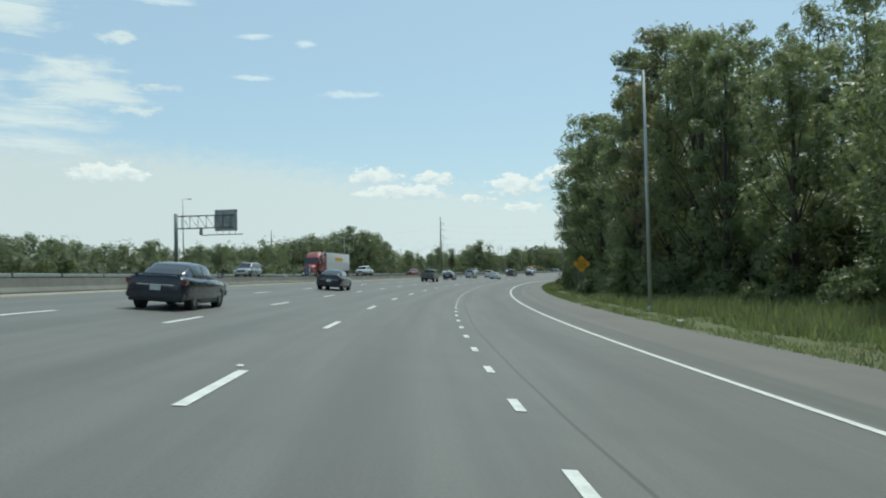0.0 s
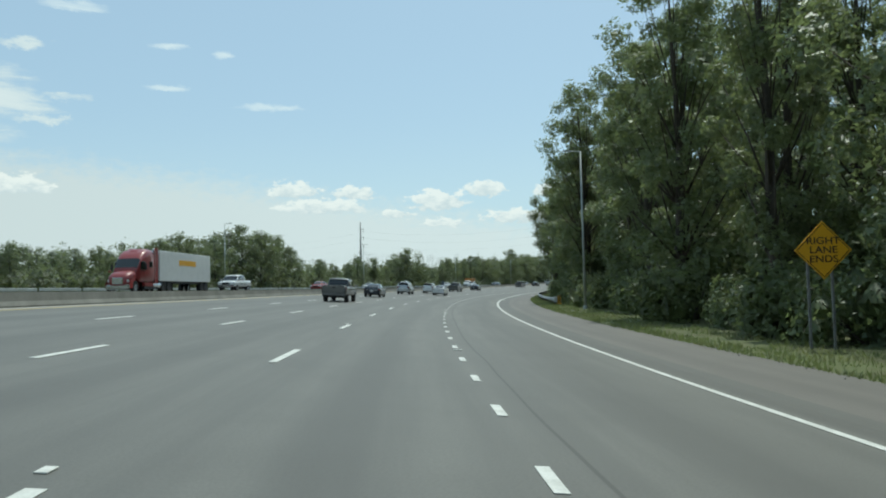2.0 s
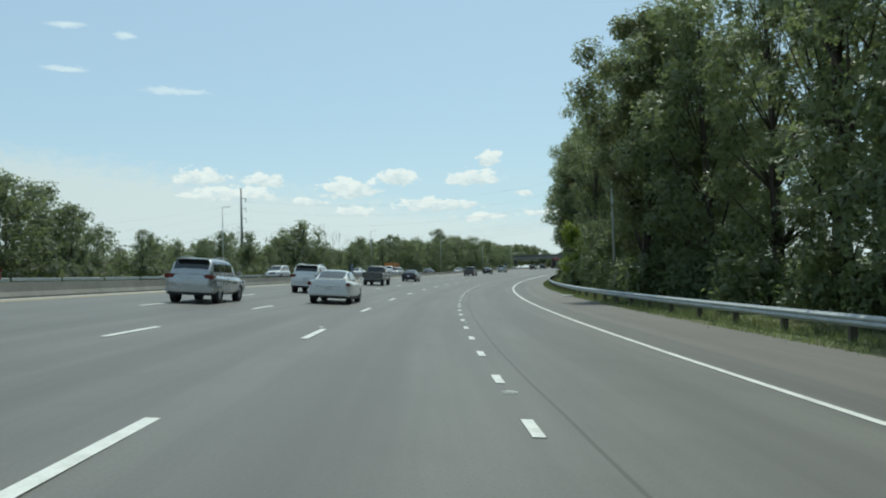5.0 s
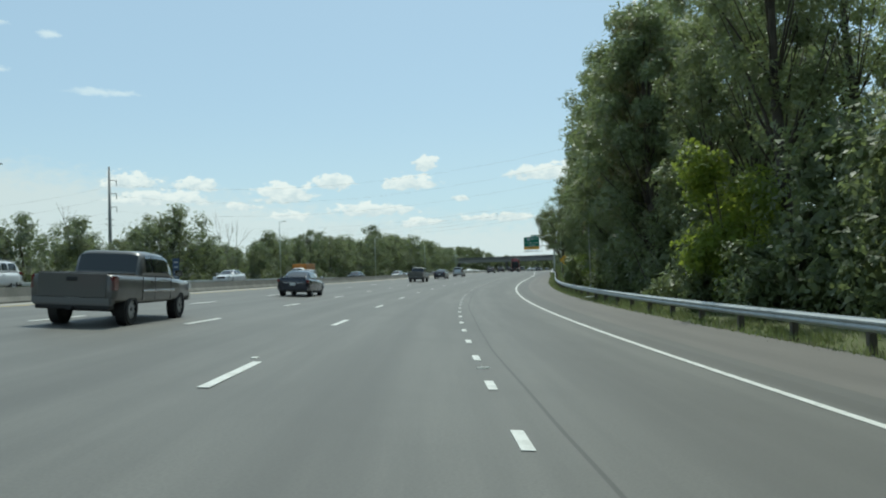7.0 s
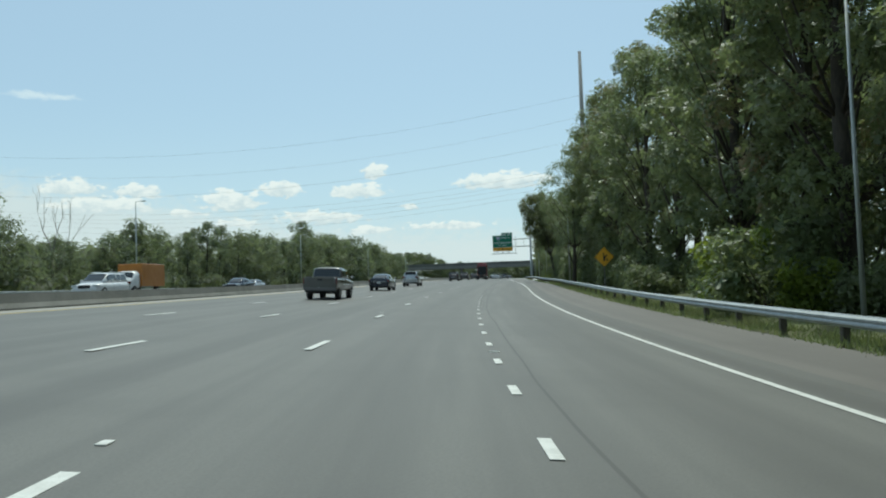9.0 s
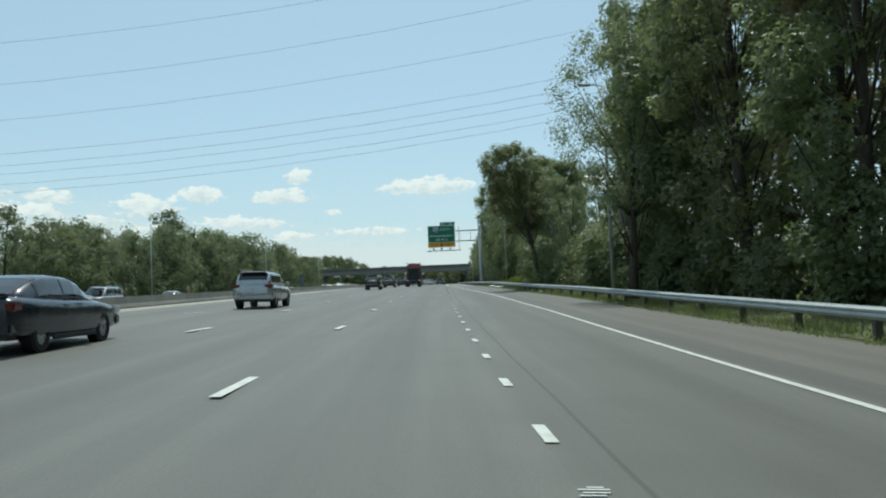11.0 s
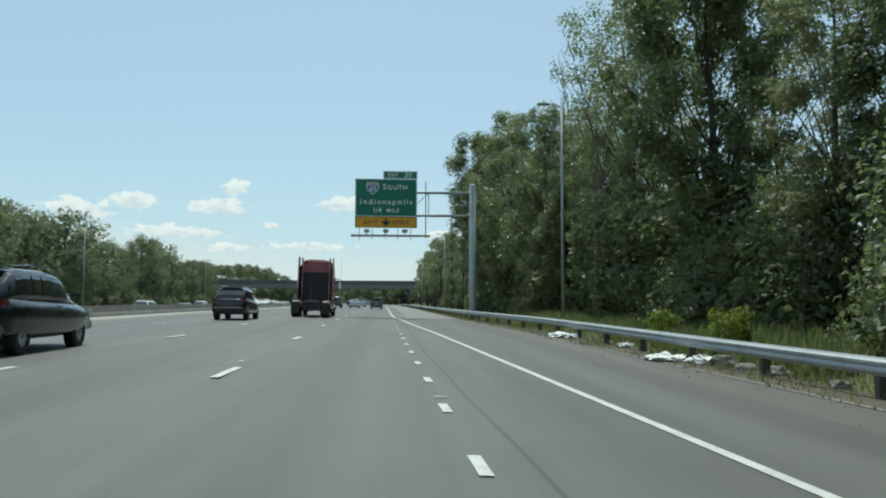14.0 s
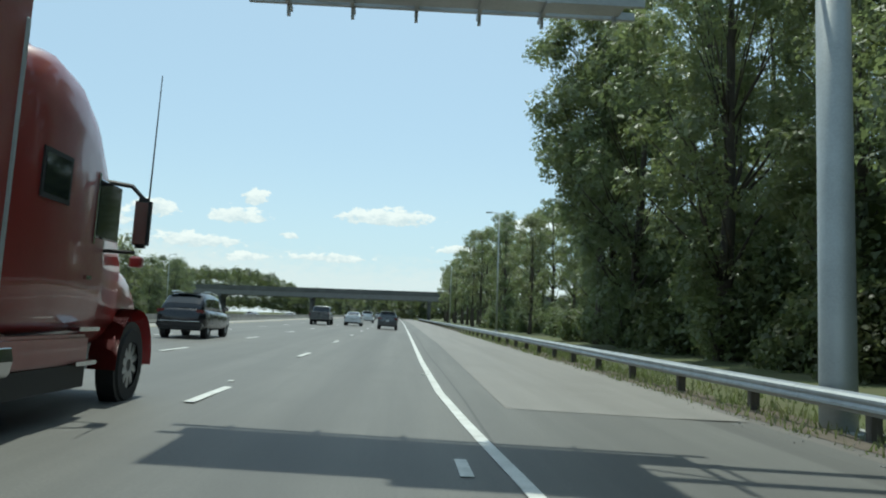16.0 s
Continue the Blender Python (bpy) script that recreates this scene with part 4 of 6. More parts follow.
M_STONE = material("pale_gravel", (0.30, 0.28, 0.25), 0.9, second=(0.16, 0.15, 0.135), scale=3, fine=30, amount=0.8, bump=0.2)
plant_forest()
plant_grass()
scatter_gravel()
for s, e, k, seed in ((226, -57, 1.0, 51), (233, -59, 0.9, 52), (351, -55, 1.1, 53), (300, -56, 0.8, 54), (385.5, 15.0, 0.80, 55), (387, 16.0, 0.84, 57), (389, 15.2, 0.74, 59), (437, 16.6, 1.45, 56), (447, 18.5, 1.3, 58)):
    dead = bare_tree("leafless grey dead tree above the greenery", seed, 13 * k, 0.42)
    dead.matrix_basis = Matrix.Translation(spot(s, e, -0.1))
for k, ob in enumerate(ALL_PLANTS):
    ob.matrix_basis = Matrix.Translation(spot(-52 - 7 * (k % 4), 28 + 8 * (k // 4)))


# ---------------------------------------------------------------- roadside fittings
M_GREEN = material("green_sign_sheeting", (0.006, 0.165, 0.090), 0.45, second=(0.005, 0.14, 0.078), scale=1.2, fine=30, amount=0.6, bump=0.02)
M_SIGN_YELLOW = material("yellow_sign_sheeting", (0.72, 0.36, 0.012), 0.45, second=(0.62, 0.30, 0.012), scale=1.2, fine=30, amount=0.6, bump=0.02)
M_WHITE = plain("white_sheeting", (0.80, 0.82, 0.80), 0.45)
M_BLACK = plain("black_lettering", (0.012, 0.012, 0.012), 0.5)
M_SIGN_BACK = material("bare_aluminium", (0.34, 0.36, 0.37), 0.5, 0.6, second=(0.26, 0.28, 0.29), scale=1.5, fine=20, amount=0.7, bump=0.03)
M_BLUE = plain("blue_sheeting", (0.06, 0.13, 0.26), 0.5)
M_MARKER = plain("faded_blue_sheeting", (0.022, 0.05, 0.11), 0.5)
M_RED_SHIELD = plain("red_sheeting", (0.36, 0.26, 0.27), 0.5)
M_LENS = plain("lamp_lens", (0.55, 0.56, 0.55), 0.3)


def letters(text, size, x, y, z, mat, parent, squash=1.0, spacing=1.0):
    """Raised lettering, letter by letter, on a face that looks towards -y, centred on x and z."""
    def glyphs(body):
        curve = bpy.data.curves.new("letter", "FONT")
        curve.body, curve.size, curve.align_y, curve.extrude = body, size, "CENTER", 0.004
        curve.offset, curve.space_character = size * 0.006, spacing
        shape = bpy.data.objects.new("letter", curve)
        me = bpy.data.meshes.new_from_object(shape)
        bpy.data.objects.remove(shape)
        me.materials.clear()
        me.materials.append(mat)
        return me, max(v.co.x for v in me.vertices)
    whole = glyphs(text)[1]
    for k, sign in enumerate(text):
        me, right = glyphs(sign)
        start = glyphs(text[:k + 1])[1] - right
        ob = new("letter", me)
        ob.parent = parent
        ob.matrix_basis = pose(x + (start - whole / 2) * squash, y, z, 90, 0, 0) @ Matrix.Diagonal((squash, 1, 1, 1))


def flat_shape(points, y, thick):
    """A plate from an outline in x and z, whose face looks towards -y."""
    bm = bmesh.new()
    front = [bm.verts.new((x, y, z)) for x, z in points]
    behind = [bm.verts.new((x, y + thick, z)) for x, z in points]
    bm.faces.new(front)
    bm.faces.new(behind[::-1])
    for i in range(len(points)):
        j = (i + 1) % len(points)
        bm.faces.new((front[j], front[i], behind[i], behind[j]))
    bmesh.ops.recalc_face_normals(bm, faces=bm.faces[:])
    return bm


def frame_bar(x0, x1, z0, z1, wide, y, thick):
    """A border round a rectangle."""
    bm = bmesh.new()
    for a in ((x0, x1, z1 - wide, z1), (x0, x1, z0, z0 + wide), (x0, x0 + wide, z0 + wide, z1 - wide), (x1 - wide, x1, z0 + wide, z1 - wide)):
        bmesh.ops.create_cube(bm, size=1.0, matrix=Matrix.Translation(((a[0] + a[1]) / 2, y, (a[2] + a[3]) / 2)) @ Matrix.Diagonal((a[1] - a[0], thick, a[3] - a[2], 1)))
    return bm


def overhead_sign():
    """The cantilevered green exit sign."""
    s, e = 449.3, 10.0
    root = thing("overhead_sign", "green overhead freeway exit sign on a steel cantilever", "road sign", stand(s, e, 0.16))
    # local x runs to the right of the road, so the panel lies on the negative side
    part("post", tube([(0.05, 0, -0.6), (0.05, 0, 0.6), (0.05, 0, 10.65)], [0.30, 0.29, 0.26], 24), M_POLE, root, "thick grey steel post", True)
    part("base_plate", box(-0.45, 0.55, -0.5, 0.5, -0.36, -0.18, 0.02), M_POLE, root)
    part("cap", tube([(0.05, 0, 10.64), (0.05, 0, 10.72)], [0.28, 0.10], 24), M_POLE, root)
    for z in (9.98, 8.12):
        part("chord", tube([(0, 0.0, z), (-9.2, 0.0, z)], [0.115, 0.10], 12), M_POLE, root, smooth=True)
        part("chord_flange", tube([(-0.2, 0.0, z), (-0.28, 0.0, z)], [0.19, 0.19], 14), M_POLE, root)
    for x in (-1.6, -3.5, -5.4, -7.3, -9.1):
        part("strut", tube([(x, 0.06, 8.12), (x, 0.06, 9.98)], [0.035, 0.035], 8), M_POLE, root)
    for x in (-3.5, -7.3):
        part("diagonal", tube([(x, 0.06, 9.98), (x - 1.9, 0.06, 8.12)], [0.03, 0.03], 8), M_POLE, root)
    x0, x1, z0, zy, z1 = -9.38, -4.45, 7.08, 7.98, 11.02
    part("green_panel", box(x0, x1, -0.30, -0.26, zy, z1, 0.01), M_GREEN, root, "green panel with white lettering")
    part("yellow_panel", box(x0, x1, -0.30, -0.26, z0, zy - 0.004, 0.01), M_SIGN_YELLOW, root, "yellow exit only strip")
    part("tab_panel", box(x1 - 2.70, x1 + 0.02, -0.30, -0.26, z1 + 0.01, z1 + 0.64, 0.01), M_GREEN, root, "small green exit number tab")
    part("border", frame_bar(x0 + 0.03, x1 - 0.03, zy + 0.02, z1 - 0.02, 0.045, -0.303, 0.008), M_WHITE, root)
    part("tab_border", frame_bar(x1 - 2.67, x1 - 0.01, z1 + 0.03, z1 + 0.61, 0.04, -0.303, 0.008), M_WHITE, root)
    part("strip_border", frame_bar(x0 + 0.03, x1 - 0.03, z0 + 0.02, zy - 0.03, 0.035, -0.303, 0.008), M_BLACK, root)
    y = -0.308
    mid = (x0 + x1) / 2
    letters("EXIT", 0.42, x1 - 1.92, y, z1 + 0.32, M_WHITE, root)
    letters("20", 0.55, x1 - 0.72, y, z1 + 0.32, M_WHITE, root, 1.15)
    letters("S", 0.64, mid - 0.14, y, z1 - 0.66, M_WHITE, root)
    letters("OUTH", 0.52, mid + 0.88, y, z1 - 0.70, M_WHITE, root, 1.0, 1.14)
    letters("Indianapolis", 0.60, mid + 0.0, y, z1 - 1.86, M_WHITE, root, 1.1, 1.3)
    letters("1/4", 0.56, mid - 0.72, y, z1 - 2.55, M_WHITE, root)
    letters("MILE", 0.45, mid + 0.52, y, z1 - 2.55, M_WHITE, root, 1.0, 1.2)
    letters("EXIT", 0.45, mid - 1.22, y, zy - 0.46, M_BLACK, root, 1.05, 1.22)
    letters("ONLY", 0.45, mid + 1.18, y, zy - 0.46, M_BLACK, root, 1.05, 1.15)
    part("arrow", flat_shape([(mid - 0.07, zy - 0.14), (mid - 0.07, zy - 0.40), (mid - 0.38, zy - 0.36), (mid - 0.30, zy - 0.50), (mid, zy - 0.76), (mid + 0.30, zy - 0.50), (mid + 0.38, zy - 0.36), (mid + 0.07, zy - 0.40), (mid + 0.07, zy - 0.14)], y - 0.004, 0.008), M_BLACK, root)
    sx, sz = mid - 1.08, z1 - 0.72
    outline = [(-0.40, 0.42), (-0.2, 0.36), (0, 0.42), (0.2, 0.36), (0.40, 0.42), (0.47, 0.20), (0.46, -0.05), (0.36, -0.26), (0.18, -0.41), (0, -0.50), (-0.18, -0.41), (-0.36, -0.26), (-0.46, -0.05), (-0.47, 0.20)]
    shield = part("route_shield", flat_shape([(sx + 1.06 * a, sz + 1.06 * b) for a, b in outline], y - 0.002, 0.006), M_WHITE, root, "blue and red interstate shield")
    part("shield_field", flat_shape([(sx + 0.94 * a, sz + 0.94 * b) for a, b in outline[5:] + [(-0.455, 0.19)]], y - 0.006, 0.006), M_BLUE, shield)
    part("shield_crown", flat_shape([(sx + 0.92 * a, sz + 0.92 * b) for a, b in outline[:5] + [(0.465, 0.24), (-0.465, 0.24)]], y - 0.006, 0.006), M_RED_SHIELD, shield)
    letters("65", 0.56, sx, y - 0.012, sz - 0.10, M_WHITE, shield, 1.05)
    for k in range(5):
        x = x0 + 0.35 + k * 1.02
        part("walkway_bracket", box(x - 0.03, x + 0.03, -0.85, 0.05, 6.30, 6.37), M_POLE, root)
        part("bracket_hanger", box(x - 0.025, x + 0.025, -0.24, -0.16, 6.14, 7.16), M_POLE, root)
        part("panel_stiffener", box(x - 0.04, x + 0.04, -0.255, -0.10, 7.1, 10.95), M_SIGN_BACK, root)
    for yy in (-0.68, -0.12):
        part("walkway_rail", box(x0 - 0.3, -3.4, yy - 0.04, yy + 0.04, 6.37, 6.50), M_POLE, root)
    part("walkway_grating", box(x0 - 0.1, -3.7, -0.63, -0.27, 6.375, 6.405), M_POLE, root)
    for k in range(3):
        x = x0 + 0.95 + k * 1.5
        lamp = part("sign_lamp", box(x - 0.22, x + 0.22, -0.86, -0.46, 6.66, 6.92, 0.04, 2), M_POLE, root)
        part("lamp_stem", box(x - 0.03, x + 0.03, -0.70, -0.64, 6.49, 6.67), M_DARKSTEEL, lamp)
        part("lamp_lens", box(x - 0.16, x + 0.16, -0.80, -0.52, 6.922, 6.93), M_LENS, lamp)
    part("hanger_post", tube([(-3.75, -0.2, 6.30), (-3.75, -0.2, 10.8)], [0.045, 0.045], 8), M_POLE, root)
    return root


def reverse_sign():
    """The back of a cantilevered sign for the other carriageway."""
    root = thing("overhead_sign", "bare back of an overhead sign on a steel cantilever", "road sign", stand(112, -41.5, -0.1))
    part("post", tube([(0, 0, -0.3), (0, 0, 9.8)], [0.30, 0.26], 16), M_DARKSTEEL, root, smooth=True)
    for z in (9.4, 7.6):
        part("chord", tube([(0, 0, z), (8.8, 0, z)], [0.10, 0.09], 10), M_DARKSTEEL, root, smooth=True)
    for k in range(7):
        x = 0.9 + 1.25 * k
        part("strut", tube([(x, 0, 7.6), (x, 0, 9.4)], [0.045, 0.045], 8), M_DARKSTEEL, root)
        if k < 6:
            part("diagonal", tube([(x, 0, 9.4), (x + 1.25, 0, 7.6)], [0.035, 0.035], 8), M_DARKSTEEL, root)
    part("panel", box(5.9, 9.3, 0.16, 0.21, 7.1, 10.2, 0.01), M_SIGN_BACK, root, "plain grey aluminium sign back")
    for k in range(4):
        x = 6.2 + 0.92 * k
        part("panel_stiffener", box(x - 0.05, x + 0.05, 0.06, 0.158, 7.1, 10.15), M_SIGN_BACK, root)
        part("bracket_hanger", box(x - 0.03, x + 0.03, 0.20, 0.26, 6.6, 7.2), M_DARKSTEEL, root)
    part("walkway_rail", box(3.6, 9.9, 0.9, 1.0, 6.55, 6.68), M_DARKSTEEL, root)
    part("walkway_end", box(3.6, 3.7, 0.0, 0.9, 6.6, 7.7), M_DARKSTEEL, root)
    return root


def light_pole(tall=12.9):
    root = thing("street_lamp", "tall slender grey steel street lamp with flat head", "street lamp", group="street lamps")
    part("base", tube([(0, 0, -0.3), (0, 0, 0.10), (0, 0, 0.28)], [0.20, 0.19, 0.13], 14), M_POLE, root)
    part("pole", tube([(0, 0, 0.25), (0, 0, tall)], [0.115, 0.062], 12), M_POLE, root, smooth=True)
    part("arm", tube([(0, 0, tall - 0.06), (-0.5, 0, tall + 0.02), (-0.9, 0, tall + 0.03)], [0.04, 0.035, 0.03], 8), M_POLE, root)
    head = part("lamp_head", box(-1.45, -0.72, -0.17, 0.17, tall - 0.02, tall + 0.09, 0.03, 2), M_POLE, root)
    part("lens", box(-1.38, -0.85, -0.12, 0.12, tall - 0.03, tall - 0.018), M_LENS, head)
    return root


def diamond_sign(label, words, s, e, symbol=False):
    root = thing("warning_sign", label, "road sign", stand(s, e, -0.05))
    for x in ((-0.46, 0.26) if not symbol else (-0.02,)):
        part("post", box(x - 0.035, x + 0.035, -0.03, 0.03, -0.3, 2.75), M_DARKSTEEL, root)
    r, c = 0.86, 2.98
    part("panel", flat_shape([(0, c - r), (r, c), (0, c + r), (-r, c)], -0.06, 0.02), M_SIGN_YELLOW, root, "yellow diamond panel")
    rim = bmesh.new()
    for a, b in (((0, c - 0.92 * r), (0.92 * r, c)), ((0.92 * r, c), (0, c + 0.92 * r)), ((0, c + 0.92 * r), (-0.92 * r, c)), ((-0.92 * r, c), (0, c - 0.92 * r))):
        tube([(a[0], -0.063, a[1]), (b[0], -0.063, b[1])], [0.012, 0.012], 4, rim)
    part("border", rim, M_BLACK, root)
    for k, word in enumerate(words):
        letters(word, 0.29, 0, -0.068, c + 0.27 - 0.27 * k, M_BLACK, root, 1.2)
    if symbol:
        part("symbol", flat_shape([(-0.06, c - 0.38), (0.04, c - 0.38), (0.10, c - 0.05), (0.26, c + 0.08), (0.22, c + 0.18), (0.02, c + 0.05), (-0.02, c + 0.36), (-0.10, c + 0.36)], -0.068, 0.006), M_BLACK, root)
        part("symbol_bar", flat_shape([(0.20, c - 0.36), (0.28, c - 0.36), (0.26, c - 0.12), (0.18, c - 0.16)], -0.068, 0.006), M_BLACK, root)
    return root


def build_guardrail():
    root = thing("guardrail", "galvanised steel w-beam guardrail on short posts", "guardrail")
    profile = [(0.0, 0.37), (-0.02, 0.40), (-0.08, 0.44), (-0.08, 0.48), (-0.048, 0.525), (-0.08, 0.57), (-0.08, 0.61), (-0.02, 0.65), (0.0, 0.68)]
    length = 3.81
    verts, faces = [], []
    for yy in (-length / 2 - 0.08, length / 2 + 0.08):
        for x, z in profile:
            verts.append((x, yy, z))
        for x, z in profile:
            verts.append((x + 0.012, yy, z))
    n = len(profile)
    for k in range(n - 1):
        faces += [(k, k + 1, 2 * n + k + 1, 2 * n + k), (n + k + 1, n + k, 3 * n + k, 3 * n + k + 1)]
    faces += [(n - 1, 2 * n - 1, 4 * n - 1, 3 * n - 1), (n, 0, 2 * n, 3 * n)]
    beam = mesh_from("beam", verts, faces, M_STEEL)
    post_bm = box(0.02, 0.20, -0.075, 0.075, -0.3, 0.66, 0.008)
    post = bpy.data.meshes.new("rail_post")
    post_bm.to_mesh(post)
    post_bm.free()
    post.materials.append(M_WOODPOST)
    s = 135.5
    while s < 690:
        a, b = spot(s - 1.9, rail_line(s - 1.9)), spot(s + 1.9, rail_line(s + 1.9))
        d = b - a
        turn = Matrix.Rotation(math.atan2(-d.x, d.y), 4, "Z") @ Matrix.Rotation(math.atan2(d.z, math.hypot(d.x, d.y)), 4, "X")
        part("beam", beam, None, root, m=Matrix.Translation((a + b) / 2) @ turn)
        part("rail_post", post, None, root, m=Matrix.Translation(spot(s, rail_line(s))) @ turn)
        s += length
    # impact head at the near end
    m = stand(133.2, rail_line(133), 0)
    part("impact_head", box(-0.22, 0.14, -0.15, 0.55, 0.30, 0.82, 0.03), M_STEEL, root, m=m)
    return root


def build_far_guardrail():
    """The rail beyond the other carriageway."""
    root = thing("guardrail", "pale steel guardrail beyond the far carriageway", "guardrail")
    beam = bpy.data.meshes.new("beam")
    bm = box(-0.05, 0.03, -3.85, 3.85, 0.42, 0.74, 0.03)
    bm.to_mesh(beam)
    bm.free()
    beam.materials.append(M_STEEL)
    post = bpy.data.meshes.new("rail_post")
    bm = box(-0.22, -0.06, -0.08, 0.08, -0.3, 0.70)
    bm.to_mesh(post)
    bm.free()
    post.materials.append(M_WOODPOST)
    for k in range(92):
        s = -20 + 7.62 * k
        part("beam", beam, None, root, m=stand(s, -35.5))
        for y in (-1.9, 1.9):
            part("rail_post", post, None, root, m=stand(s + y, -35.5))
    return root


def hazard_marker():
    root = thing("hazard_marker", "black and yellow striped hazard marker on the rail end", "road sign", stand(132.9, rail_line(133) + 0.25))
    part("post", box(-0.03, 0.03, -0.03, 0.03, -0.3, 0.92), M_DARKSTEEL, root)
    part("panel", box(-0.19, 0.19, -0.06, -0.04, 0.12, 0.95), M_SIGN_YELLOW, root)
    for k in range(5):
        z = 0.16 + 0.17 * k
        part("stripe", flat_shape([(-0.185, z), (-0.185, z + 0.085), (0.185, min(z + 0.26, 0.94)), (0.185, min(z + 0.175, 0.93))], -0.066, 0.005), M_BLACK, root)
    return root


def mile_marker(s):
    root = thing("mile_marker", "tall narrow blue marker board on the median barrier", "road sign", stand(s, -14.2, 0.6), group="mile markers")
    part("post", box(-0.03, 0.03, -0.02, 0.02, -0.05, 1.5), M_DARKSTEEL, root)
    board = part("board", box(-0.21, 0.21, -0.04, -0.022, 0.15, 1.55, 0.005), M_MARKER, root)
    for k in range(4):
        part("text_bar", box(-0.13, 0.13, -0.046, -0.041, 0.35 + 0.3 * k, 0.47 + 0.3 * k), M_SIGN_BACK, board)
    return root


def pylon(place, tall, label, first, second):
    root = thing("power_pole", label, "power pole", Matrix.Translation(place), group="power poles")
    part("pole", tube([(0, 0, -1), (0, 0, tall)], [0.55, 0.22], 14), M_PYLON, root, smooth=True)
    line = Vector((0.827, -0.562, 0))
    out = Vector((0.562, 0.827, 0))
    for k in range(3):
        z = tall - first - 3.2 * k
        arm = part("arm", tube([(0, 0, z), tuple(out * 2.6 + Vector((0, 0, z + 0.35)))], [0.12, 0.06], 8), M_DARKSTEEL, root)
        part("insulator", tube([tuple(out * 2.6 + Vector((0, 0, z + 0.3))), tuple(out * 2.6 + Vector((0, 0, z - 1.0)))], [0.09, 0.09], 8), M_DARKSTEEL, arm)
    for k in range(2):
        z = tall - second - 1.4 * k
        part("crossarm", tube([tuple(out * -1.4 + Vector((0, 0, z))), tuple(out * 1.4 + Vector((0, 0, z)))], [0.08, 0.08], 8), M_DARKSTEEL, root)
    return root


def power_lines():
    b, a = Vector((115.2, 335.3, 0)), Vector((23.1, 392.6, 0))
    step = a - b
    posts = [b - step, b, a, a + step]
    base = [level(300, 40), level(362, 16), level(368, -60), level(420, -60)]
    tops = [33.0, 34.5, 31.0, 29.5]
    for p, z, top in zip(posts, base, tops):
        pylon(Vector((p.x, p.y, z)), top - z, "tall weathered steel power pole with side arms", 4.6 if top > 32 else 3.2, 16.2 if top > 32 else 12.4)
    out = Vector((0.562, 0.827, 0))
    # height at the poles beside this carriageway and at those beyond, side of the pole, sag
    for near_z, far_z, side, sag in ((28.9, 27.0, 2.6, 4.2), (25.8, 24.4, 2.6, 4.7), (22.5, 20.7, 2.6, 4.1), (18.1, 18.4, -1.4, 4.2), (17.4, 17.7, -0.5, 4.2), (16.95, 17.25, 0.5, 4.2), (16.3, 16.6, 1.4, 4.2), (15.4, 15.7, 0.0, 4.2)):
        heights = (near_z, near_z, far_z, far_z)
        bm = bmesh.new()
        for i in range(3):
            pts = []
            for j in range(13):
                f = j / 12
                p = posts[i].lerp(posts[i + 1], f) + out * side
                p.z = heights[i] + (heights[i + 1] - heights[i]) * f - sag * 4 * f * (1 - f)
                pts.append(p)
            tube(pts, [0.011] * 13, 4, bm)
        tagged(part("power_line", bm, M_DARKSTEEL), "thin dark sagging overhead power line", "cable", "power lines")


def overpass():
    root = thing("overpass", "long low concrete and steel road bridge across the freeway", "bridge", stand(735, 0, 0))
    part("deck", box(-150, 60, -6, 6, 8.6, 9.3), M_BRIDGE, root)
    for yy in (-5.6, -2.8, 0, 2.8, 5.6):
        part("girder", box(-150, 60, yy - 0.25, yy + 0.25, 6.9, 8.62), M_DARKSTEEL, root, "weathered dark steel girder")
    for yy in (-6.0, 5.75):
        part("parapet", box(-150, 60, yy, yy + 0.25, 9.3, 10.3), M_BRIDGE, root)
    for x in (-62, -29, 14.5):
        pier = part("pier_cap", box(x - 0.6, x + 0.6, -6, 6, 6.1, 6.9), M_BRIDGE, root)
        for yy in (-4.2, 0, 4.2):
            part("column", tube([(x, yy, -1), (x, yy, 6.1)], [0.5, 0.5], 14), M_BRIDGE, pier, smooth=True)
    for x0, x1, low in ((24, 60, 1), (-150, -62, 1)):
        ramp = flat_shape([(x0 if x0 > 0 else x1, 0), (x1 if x0 > 0 else x0, 0), (x1 if x0 > 0 else x0, 7.0), ((x0 + 9) if x0 > 0 else x1 - 9, 7.0)], -9, 18)
        part("embankment", ramp, M_GROUND, root, "grassy bridge embankment")
    return root


def litter(s, e, size, seed, label):
    """A crumpled sheet of plastic."""
    rng = random.Random(seed)
    bm = bmesh.new()
    bmesh.ops.create_icosphere(bm, subdivisions=3, radius=1.0)
    for v in bm.verts:
        n = noise.noise(v.co * 2.3 + Vector((seed, 0, 0)))
        v.co = Vector((v.co.x * size * (1 + 0.5 * n), v.co.y * size * 1.6 * (1 + 0.5 * n), max(v.co.z, -0.2) * size * 0.35 * (1 + 0.9 * n) + 0.03 + 0.05 * rng.random()))
    return tagged(part("litter", bm, M_PLASTIC, m=stand(s, e, 0.0, rng.uniform(-30, 30))), label, "litter", "roadside litter")


